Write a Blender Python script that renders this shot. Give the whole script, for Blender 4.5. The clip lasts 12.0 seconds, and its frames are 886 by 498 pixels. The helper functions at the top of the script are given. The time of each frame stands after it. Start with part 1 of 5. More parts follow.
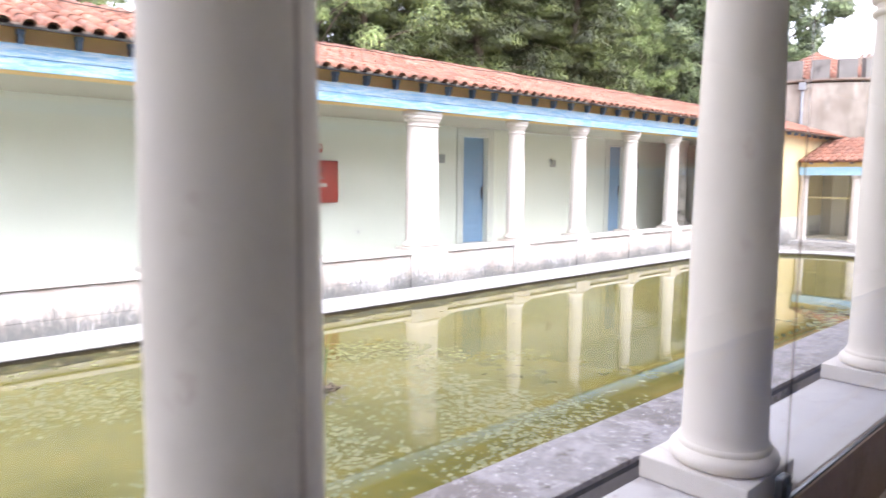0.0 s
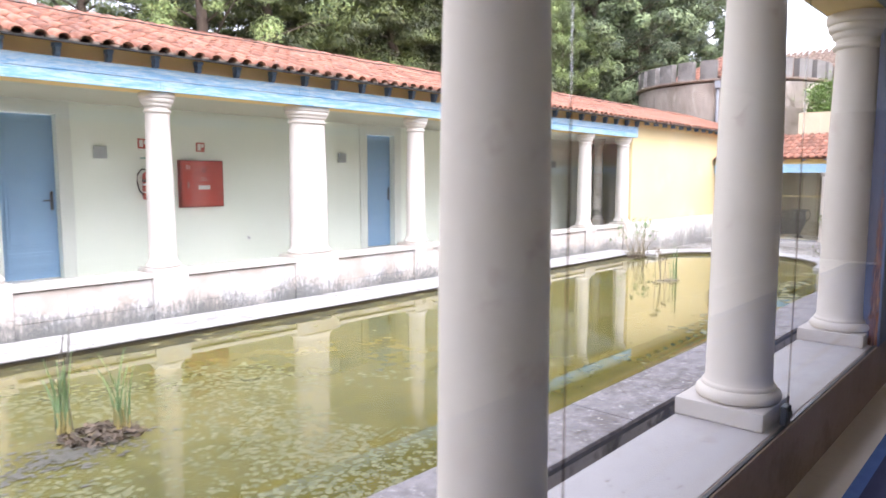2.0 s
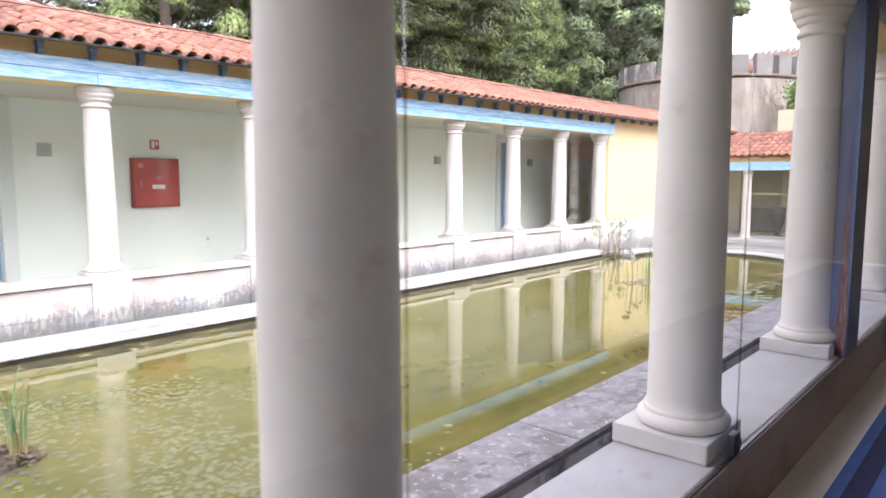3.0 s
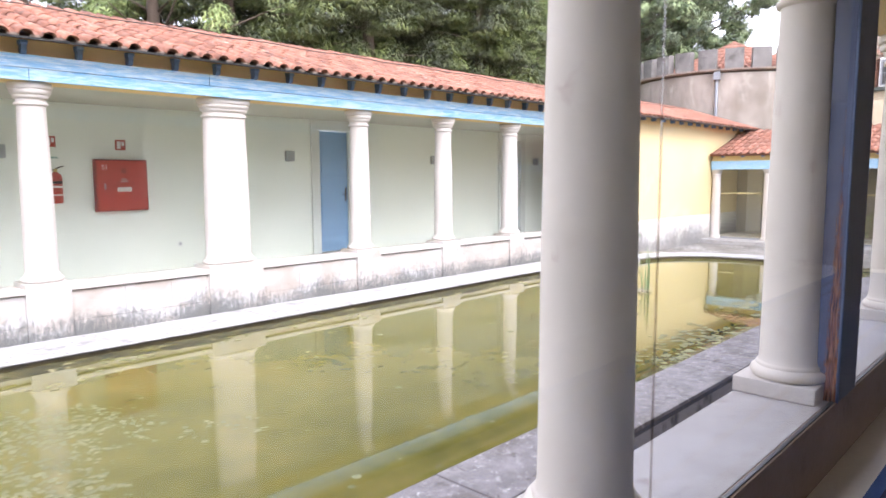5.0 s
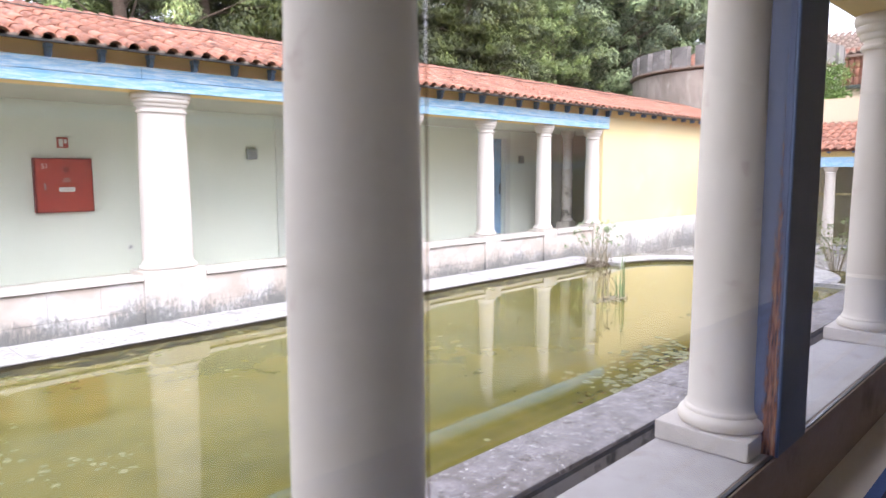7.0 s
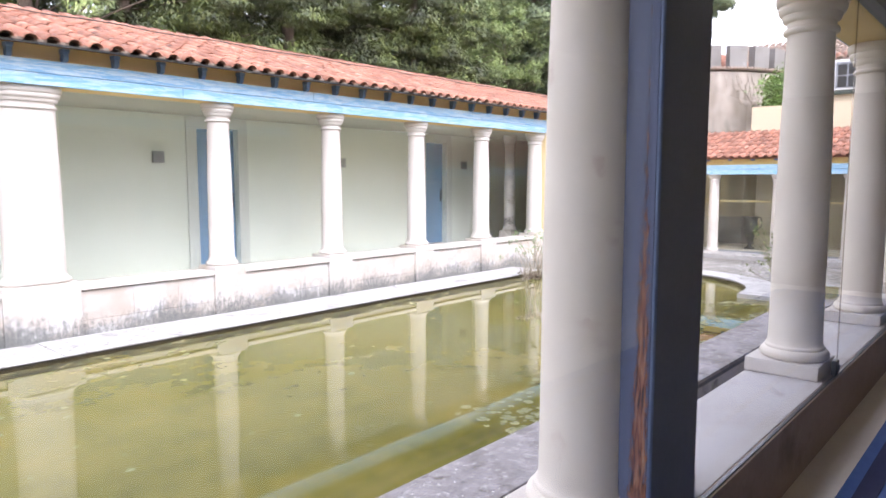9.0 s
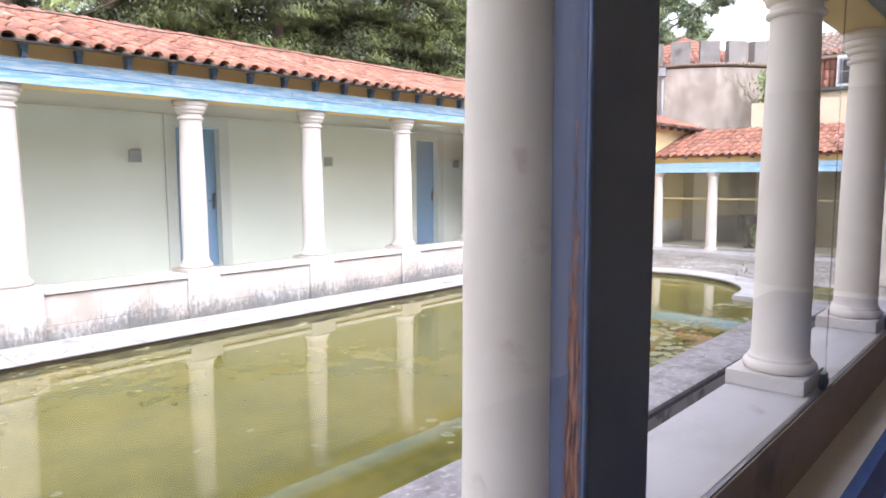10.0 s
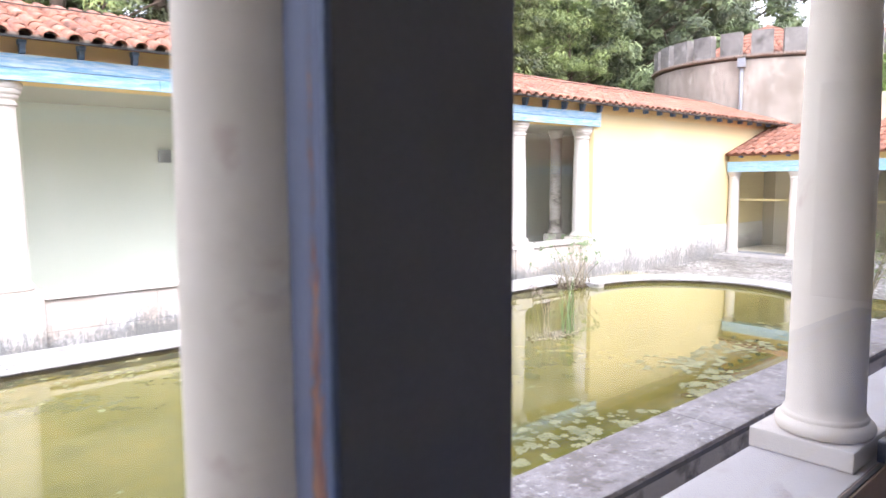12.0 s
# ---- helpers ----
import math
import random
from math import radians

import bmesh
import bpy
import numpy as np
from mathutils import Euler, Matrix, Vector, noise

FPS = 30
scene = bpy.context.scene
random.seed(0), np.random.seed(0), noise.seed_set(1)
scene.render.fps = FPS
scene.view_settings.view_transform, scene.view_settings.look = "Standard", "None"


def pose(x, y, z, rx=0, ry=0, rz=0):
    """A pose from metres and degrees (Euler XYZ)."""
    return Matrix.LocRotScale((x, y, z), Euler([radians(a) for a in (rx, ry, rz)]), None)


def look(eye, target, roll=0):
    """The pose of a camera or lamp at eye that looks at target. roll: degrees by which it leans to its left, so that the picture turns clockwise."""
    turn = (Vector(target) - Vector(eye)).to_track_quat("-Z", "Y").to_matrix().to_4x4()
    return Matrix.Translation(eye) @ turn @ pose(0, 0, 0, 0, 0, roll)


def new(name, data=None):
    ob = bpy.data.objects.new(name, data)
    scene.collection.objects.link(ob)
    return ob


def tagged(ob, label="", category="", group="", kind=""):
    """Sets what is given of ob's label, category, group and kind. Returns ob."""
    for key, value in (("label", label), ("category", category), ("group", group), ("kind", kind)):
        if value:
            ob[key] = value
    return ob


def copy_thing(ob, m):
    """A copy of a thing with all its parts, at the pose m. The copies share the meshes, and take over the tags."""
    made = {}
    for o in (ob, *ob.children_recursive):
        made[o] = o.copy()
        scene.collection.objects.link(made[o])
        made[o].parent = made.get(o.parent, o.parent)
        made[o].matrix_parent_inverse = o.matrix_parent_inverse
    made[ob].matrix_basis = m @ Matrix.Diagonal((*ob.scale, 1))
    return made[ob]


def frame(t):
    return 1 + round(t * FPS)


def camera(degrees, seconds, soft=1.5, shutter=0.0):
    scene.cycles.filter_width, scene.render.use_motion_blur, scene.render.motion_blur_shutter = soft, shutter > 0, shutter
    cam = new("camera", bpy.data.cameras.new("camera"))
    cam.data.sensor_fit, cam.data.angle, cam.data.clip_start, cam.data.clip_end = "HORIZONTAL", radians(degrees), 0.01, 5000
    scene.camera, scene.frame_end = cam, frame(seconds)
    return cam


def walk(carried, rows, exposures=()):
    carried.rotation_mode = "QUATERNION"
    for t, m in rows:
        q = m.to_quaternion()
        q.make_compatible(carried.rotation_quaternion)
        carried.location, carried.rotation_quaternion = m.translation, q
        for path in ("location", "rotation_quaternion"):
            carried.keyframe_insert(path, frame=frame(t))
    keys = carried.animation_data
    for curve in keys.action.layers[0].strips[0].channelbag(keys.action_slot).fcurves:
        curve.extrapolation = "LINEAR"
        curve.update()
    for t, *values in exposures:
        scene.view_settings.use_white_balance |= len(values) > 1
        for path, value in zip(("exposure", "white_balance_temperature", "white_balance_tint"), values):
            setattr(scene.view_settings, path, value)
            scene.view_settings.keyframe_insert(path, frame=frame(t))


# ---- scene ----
cam = camera(66.4, 12.0, 1.5, 0.5)
PATH = [
    (0, (-0.111, -0.04, 1.52), (1.241, 1.419, 1.312), 0.5),
    (0.5, (0.141, -0.061, 1.525), (1.561, 1.332, 1.32), 0.3),
    (1, (0.354, -0.06, 1.544), (1.795, 1.311, 1.335), 0.1),
    (1.5, (0.567, -0.056, 1.559), (2.025, 1.297, 1.347), 0.1),
    (2, (0.85, -0.057, 1.54), (2.322, 1.281, 1.331), 0.1),
    (2.5, (1.086, -0.051, 1.528), (2.579, 1.263, 1.321), 0.2),
    (3, (1.332, -0.054, 1.542), (2.828, 1.256, 1.328), -0.0),
    (5, (2.274, -0.066, 1.565), (3.715, 1.304, 1.349), -0.2),
    (5.5, (2.522, -0.077, 1.532), (3.962, 1.295, 1.326), -0.1),
    (6, (2.726, -0.084, 1.57), (4.163, 1.288, 1.349), -0.3),
    (6.5, (2.94, -0.086, 1.55), (4.36, 1.306, 1.335), -0.1),
    (7, (3.121, -0.107, 1.586), (4.544, 1.281, 1.363), -0.2),
    (7.5, (3.405, -0.089, 1.543), (4.846, 1.282, 1.334), -0.1),
    (9.5, (4.266, -0.05, 1.564), (5.76, 1.264, 1.359), 0.0),
    (10, (4.474, -0.049, 1.556), (5.956, 1.278, 1.351), -0.2),
    (10.5, (4.704, -0.025, 1.563), (6.153, 1.338, 1.354), -0.3),
    (11, (4.942, -0.009, 1.553), (6.337, 1.409, 1.347), -0.3),
    (11.5, (5.154, 0.006, 1.558), (6.501, 1.469, 1.351), -0.3),
    (12, (5.395, 0.003, 1.555), (6.712, 1.495, 1.351), -0.3),
]
walk(cam, [(t, look(eye, target, roll)) for t, eye, target, roll in PATH], [(0.0, 2.05, 6200, 20), (1.0, 1.99, 6200, 20), (1.5, 1.91, 6200, 20), (3.0, 1.85, 6200, 20), (7.5, 1.79, 6200, 20), (10.0, 1.85, 6200, 20), (11.0, 1.91, 6200, 20), (12.0, 2.11, 6200, 20)])

# ------------------------------------------------------------------ light
world = bpy.data.worlds.new("sky")
scene.world = world
world.use_nodes = True
wn, wl = world.node_tree.nodes, world.node_tree.links
sky = wn.new("ShaderNodeTexSky")
sky.sky_type, sky.sun_disc = "NISHITA", False
sky.sun_elevation, sky.sun_rotation = radians(42), radians(150)
sky.air_density, sky.dust_density, sky.ozone_density = 1.2, 4.0, 1.0
# a bright overcast veil over the sky
veil = wn.new("ShaderNodeMixRGB")
veil.inputs[0].default_value = 0.75
veil.inputs[2].default_value = (13.0, 13.2, 14.4, 1)
wl.new(sky.outputs[0], veil.inputs[1])
bg = wn["Background"]
wl.new(veil.outputs[0], bg.inputs[0])
bg.inputs[1].default_value = 0.10

sun = new("sun", bpy.data.lights.new("sun", "SUN"))
sun.data.energy, sun.data.angle, sun.data.color = 1.2, radians(35), (1.0, 0.97, 0.94)
sun.matrix_world = look((0, 0, 20), (4.2, 8.0, 11.9))


# ------------------------------------------------------------------ materials
def material(name):
    m = bpy.data.materials.new(name)
    m.use_nodes = True
    return m, m.node_tree.nodes, m.node_tree.links, m.node_tree.nodes["Principled BSDF"]


def ramp(n, stops):
    r = n.new("ShaderNodeValToRGB")
    r.color_ramp.elements[0].position, r.color_ramp.elements[0].color = stops[0][0], (*stops[0][1], 1)
    r.color_ramp.elements[1].position, r.color_ramp.elements[1].color = stops[-1][0], (*stops[-1][1], 1)
    for p, c in stops[1:-1]:
        e = r.color_ramp.elements.new(p)
        e.color = (*c, 1)
    return r


def position(n, l, stretch):
    g, v = n.new("ShaderNodeNewGeometry"), n.new("ShaderNodeVectorMath")
    v.operation = "MULTIPLY"
    v.inputs[1].default_value = stretch
    l.new(g.outputs["Position"], v.inputs[0])
    return v.outputs[0]


def noise_tex(n, l, vec, scale, detail=6.0, rough=0.6):
    t = n.new("ShaderNodeTexNoise")
    t.inputs["Scale"].default_value, t.inputs["Detail"].default_value, t.inputs["Roughness"].default_value = scale, detail, rough
    l.new(vec, t.inputs["Vector"])
    return t.outputs["Fac"]


def mix(n, l, fac, a, b, mode="MIX"):
    m = n.new("ShaderNodeMixRGB")
    m.blend_type = mode
    for i, v in enumerate((fac, a, b)):
        if isinstance(v, (int, float)):
            m.inputs[i].default_value = v
        elif isinstance(v, tuple):
            m.inputs[i].default_value = (*v, 1)
        else:
            l.new(v, m.inputs[i])
    return m.outputs[0]


def surf(name, dark, light, rough=0.7, scale=2.5, fine=45.0, bump=0.15, stretch=(1, 1, 1), spots=None, metal=0.0, pieces=0.0, islands=False, dist=0.01):
    """Two-scale variation between two colours, fine relief, optional worn spots (colour, from, to, scale)."""
    m, n, l, b = material(name)
    vec = position(n, l, stretch)
    big, small = noise_tex(n, l, vec, scale), noise_tex(n, l, vec, fine, 4.0)
    both = mix(n, l, 0.35, big, small)
    r = ramp(n, [(0.32, dark), (0.68, light)])
    l.new(both, r.inputs[0])
    col = r.outputs[0]
    for c, lo, hi, sc in ([spots] if isinstance(spots, tuple) else spots or []):
        sp = noise_tex(n, l, vec, sc, 8.0, 0.65)
        k = ramp(n, [(lo, (0, 0, 0)), (hi, (1, 1, 1))])
        l.new(sp, k.inputs[0])
        col = mix(n, l, k.outputs[0], col, c)
    if pieces:
        if islands:
            rnd = n.new("ShaderNodeNewGeometry").outputs["Random Per Island"]
        else:
            rnd = n.new("ShaderNodeObjectInfo").outputs["Random"]
        h = n.new("ShaderNodeHueSaturation")
        v = n.new("ShaderNodeMapRange")
        v.inputs["To Min"].default_value, v.inputs["To Max"].default_value = 1 - pieces, 1 + pieces
        l.new(rnd, v.inputs["Value"])
        l.new(v.outputs[0], h.inputs["Value"])
        l.new(col, h.inputs["Color"])
        col = h.outputs[0]
    l.new(col, b.inputs["Base Color"])
    b.inputs["Roughness"].default_value, b.inputs["Metallic"].default_value = rough, metal
    if bump:
        bp = n.new("ShaderNodeBump")
        bp.inputs["Strength"].default_value, bp.inputs["Distance"].default_value = bump, dist
        l.new(both, bp.inputs["Height"])
        l.new(bp.outputs[0], b.inputs["Normal"])
    return m


def streaked(name, base_dark, base_light, stain, z_low, z_high, amount):
    """Limewashed stone with black algae creeping up from the foot in ragged vertical streaks."""
    m, n, l, b = material(name)
    vec = position(n, l, (1, 1, 1))
    base = ramp(n, [(0.35, base_dark), (0.65, base_light)])
    l.new(noise_tex(n, l, vec, 3.0), base.inputs[0])
    wash = ramp(n, [(0.50, (0, 0, 0)), (0.58, (0.8, 0.8, 0.8))])
    l.new(noise_tex(n, l, position(n, l, (1.0, 1.0, 1.6)), 2.3, 9.0, 0.7), wash.inputs[0])
    washed = mix(n, l, wash.outputs[0], base.outputs[0], (0.585, 0.575, 0.57))
    runs = noise_tex(n, l, position(n, l, (16.0, 16.0, 1.1)), 2.0, 4.0, 0.55)
    patch = noise_tex(n, l, position(n, l, (1.0, 1.0, 0.35)), 1.9, 3.0, 0.5)
    grain = noise_tex(n, l, position(n, l, (1.3, 1.3, 0.75)), 17.0, 10.0, 0.80)
    both = mix(n, l, 0.55, mix(n, l, 0.42, patch, runs), grain)
    sep = n.new("ShaderNodeSeparateXYZ")
    l.new(position(n, l, (1, 1, 1)), sep.inputs[0])
    ht = n.new("ShaderNodeMapRange")
    for k, v in (("From Min", z_low), ("From Max", z_high), ("To Min", 0.55), ("To Max", -0.85)):
        ht.inputs[k].default_value = v
    l.new(sep.outputs[2], ht.inputs["Value"])
    amp = n.new("ShaderNodeMapRange")
    amp.clamp = False
    for k, v in (("From Min", 0.3), ("From Max", 0.7), ("To Min", -0.6), ("To Max", 1.5)):
        amp.inputs[k].default_value = v
    l.new(both, amp.inputs["Value"])
    add = n.new("ShaderNodeMath")
    add.operation = "ADD"
    l.new(amp.outputs[0], add.inputs[0])
    l.new(ht.outputs[0], add.inputs[1])
    k = ramp(n, [(0.38, (0, 0, 0)), (0.56, (amount * 0.40, amount * 0.40, amount * 0.40)), (0.72, (amount * 0.72, amount * 0.72, amount * 0.72)), (1.0, (amount, amount, amount))])
    l.new(add.outputs[0], k.inputs[0])
    l.new(mix(n, l, k.outputs[0], washed, stain), b.inputs["Base Color"])
    b.inputs["Roughness"].default_value = 0.85
    bp = n.new("ShaderNodeBump")
    bp.inputs["Strength"].default_value, bp.inputs["Distance"].default_value = 0.25, 0.006
    l.new(noise_tex(n, l, vec, 40.0), bp.inputs["Height"])
    l.new(bp.outputs[0], b.inputs["Normal"])
    return m


def glass_mat(name, tint=(0.97, 0.985, 0.98)):
    """A thin clear pane: what lies behind shows through, with a mirror gloss that grows at grazing angles."""
    m, n, l, b = material(name)
    n.remove(b)
    clear, gloss, blend, fr = n.new("ShaderNodeBsdfTransparent"), n.new("ShaderNodeBsdfGlossy"), n.new("ShaderNodeMixShader"), n.new("ShaderNodeLayerWeight")
    clear.inputs[0].default_value = (*tint, 1)
    gloss.inputs["Roughness"].default_value = 0.0
    fr.inputs["Blend"].default_value = 0.5
    steep, grow = n.new("ShaderNodeMath"), n.new("ShaderNodeMath")
    steep.operation, steep.inputs[1].default_value = "POWER", 5.0
    grow.operation, grow.inputs[1].default_value, grow.inputs[2].default_value = "MULTIPLY_ADD", 0.37, 0.042
    l.new(fr.outputs["Facing"], steep.inputs[0])
    l.new(steep.outputs[0], grow.inputs[0])
    l.new(grow.outputs[0], blend.inputs[0])
    l.new(clear.outputs[0], blend.inputs[1])
    l.new(gloss.outputs[0], blend.inputs[2])
    l.new(blend.outputs[0], n["Material Output"].inputs[0])
    return m


def water_mat():
    m, n, l, b = material("pond_water")
    vec = position(n, l, (1, 1, 1))
    r = ramp(n, [(0.32, (0.086, 0.086, 0.020)), (0.5, (0.147, 0.134, 0.034)), (0.68, (0.208, 0.168, 0.047))])
    l.new(mix(n, l, 0.4, noise_tex(n, l, vec, 1.1), noise_tex(n, l, vec, 6.0)), r.inputs[0])
    l.new(r.outputs[0], b.inputs["Base Color"])
    b.inputs["Roughness"].default_value, b.inputs["IOR"].default_value = 0.015, 1.45
    return m


def blue_paint(name, dark, light, white):
    """Weathered blue paint on boards, rubbed to white along the grain."""
    m, n, l, b = material(name)
    vec = position(n, l, (1.0, 4.0, 9.0))
    r = ramp(n, [(0.35, dark), (0.65, light)])
    l.new(noise_tex(n, l, vec, 3.0), r.inputs[0])
    worn = ramp(n, [(0.495, (0, 0, 0)), (0.515, (0.80, 0.80, 0.80))])
    l.new(mix(n, l, 0.45, noise_tex(n, l, position(n, l, (1.3, 4.0, 13.0)), 3.0, 12.0, 0.75), noise_tex(n, l, position(n, l, (1.6, 4.0, 30.0)), 9.0, 8.0, 0.75)), worn.inputs[0])
    l.new(mix(n, l, worn.outputs[0], r.outputs[0], white), b.inputs["Base Color"])
    b.inputs["Roughness"].default_value = 0.65
    bp = n.new("ShaderNodeBump")
    bp.inputs["Strength"].default_value, bp.inputs["Distance"].default_value = 0.3, 0.004
    l.new(noise_tex(n, l, position(n, l, (2, 12, 40)), 4.0), bp.inputs["Height"])
    l.new(bp.outputs[0], b.inputs["Normal"])
    return m


def peeling_paint():
    """Blue paint on the post, with a band of bare rusty wood where it has flaked."""
    m, n, l, b = material("peeling_blue_paint")
    vec = position(n, l, (6.0, 14.0, 1.0))
    r = ramp(n, [(0.3, (0.090, 0.108, 0.180)), (0.7, (0.140, 0.168, 0.265))])
    l.new(noise_tex(n, l, vec, 2.0), r.inputs[0])
    sep = n.new("ShaderNodeSeparateXYZ")
    l.new(position(n, l, (1, 1, 1)), sep.inputs[0])
    dy = n.new("ShaderNodeMath")
    dy.operation, dy.inputs[1].default_value = "SUBTRACT", 0.768
    l.new(sep.outputs[1], dy.inputs[0])
    ab = n.new("ShaderNodeMath")
    ab.operation = "ABSOLUTE"
    l.new(dy.outputs[0], ab.inputs[0])
    band = n.new("ShaderNodeMapRange")
    for k, v in (("From Min", 0.0), ("From Max", 0.036), ("To Min", 0.15), ("To Max", -0.20)):
        band.inputs[k].default_value = v
    l.new(ab.outputs[0], band.inputs["Value"])
    height = n.new("ShaderNodeMapRange")
    for k, v in (("From Min", 0.45), ("From Max", 1.9), ("To Min", 0.27), ("To Max", -0.12)):
        height.inputs[k].default_value = v
    l.new(sep.outputs[2], height.inputs["Value"])
    tot = n.new("ShaderNodeMath")
    tot.operation = "ADD"
    l.new(band.outputs[0], tot.inputs[0])
    l.new(height.outputs[0], tot.inputs[1])
    tot2 = n.new("ShaderNodeMath")
    tot2.operation = "ADD"
    l.new(tot.outputs[0], tot2.inputs[0])
    l.new(noise_tex(n, l, position(n, l, (3, 30, 7)), 3.4, 10.0, 0.85), tot2.inputs[1])
    k = ramp(n, [(0.58, (0, 0, 0)), (0.63, (1, 1, 1))])
    l.new(tot2.outputs[0], k.inputs[0])
    wood = ramp(n, [(0.38, (0.035, 0.018, 0.015)), (0.47, (0.20, 0.075, 0.045)), (0.58, (0.34, 0.155, 0.085)), (0.72, (0.38, 0.27, 0.20))])
    l.new(noise_tex(n, l, position(n, l, (20, 60, 6)), 2.0), wood.inputs[0])
    l.new(mix(n, l, k.outputs[0], r.outputs[0], wood.outputs[0]), b.inputs["Base Color"])
    b.inputs["Roughness"].default_value = 0.7
    bp = n.new("ShaderNodeBump")
    bp.inputs["Strength"].default_value, bp.inputs["Distance"].default_value, bp.invert = 0.5, 0.004, True
    l.new(k.outputs[0], bp.inputs["Height"])
    l.new(bp.outputs[0], b.inputs["Normal"])
    return m


def leaf_mat(name, dark, light, mass=0.0):
    """Leaves that differ singly and, where mass is set, in lighter and darker masses."""
    m, n, l, b = material(name)
    rnd = n.new("ShaderNodeNewGeometry").outputs["Random Per Island"]
    r = ramp(n, [(0.0, dark), (1.0, light)])
    l.new(rnd, r.inputs[0])
    col = r.outputs[0]
    if mass:
        k = ramp(n, [(0.38, (1 - mass, 1 - mass, 1 - mass)), (0.62, (1 + mass, 1 + mass, 1 + 0.6 * mass))])
        l.new(noise_tex(n, l, position(n, l, (1, 1, 1.3)), 0.9, 3.0), k.inputs[0])
        col = mix(n, l, 1.0, col, k.outputs[0], "MULTIPLY")
    l.new(col, b.inputs["Base Color"])
    b.inputs["Roughness"].default_value = 0.6
    return m


def cobbles():
    """Small pale paving stones set in darker joints."""
    m, n, l, b = material("pale_cobble_paving")
    vec = position(n, l, (1, 1, 1))
    cell, edge = n.new("ShaderNodeTexVoronoi"), n.new("ShaderNodeTexVoronoi")
    edge.feature = "DISTANCE_TO_EDGE"
    for v in (cell, edge):
        v.inputs["Scale"].default_value = 9.0
        l.new(vec, v.inputs["Vector"])
    tone = ramp(n, [(0.0, (0.31, 0.30, 0.29)), (1.0, (0.62, 0.60, 0.58))])
    l.new(cell.outputs["Color"], tone.inputs[0])
    dirt = ramp(n, [(0.4, (0.55, 0.53, 0.50)), (0.65, (1, 1, 1))])
    l.new(noise_tex(n, l, vec, 1.4), dirt.inputs[0])
    joint = ramp(n, [(0.02, (0, 0, 0)), (0.12, (1, 1, 1))])
    l.new(edge.outputs["Distance"], joint.inputs[0])
    col = mix(n, l, joint.outputs[0], (0.10, 0.095, 0.085), mix(n, l, 1.0, tone.outputs[0], dirt.outputs[0], "MULTIPLY"))
    l.new(col, b.inputs["Base Color"])
    b.inputs["Roughness"].default_value = 0.85
    bp = n.new("ShaderNodeBump")
    bp.inputs["Strength"].default_value, bp.inputs["Distance"].default_value = 0.8, 0.015
    l.new(joint.outputs[0], bp.inputs["Height"])
    l.new(bp.outputs[0], b.inputs["Normal"])
    return m


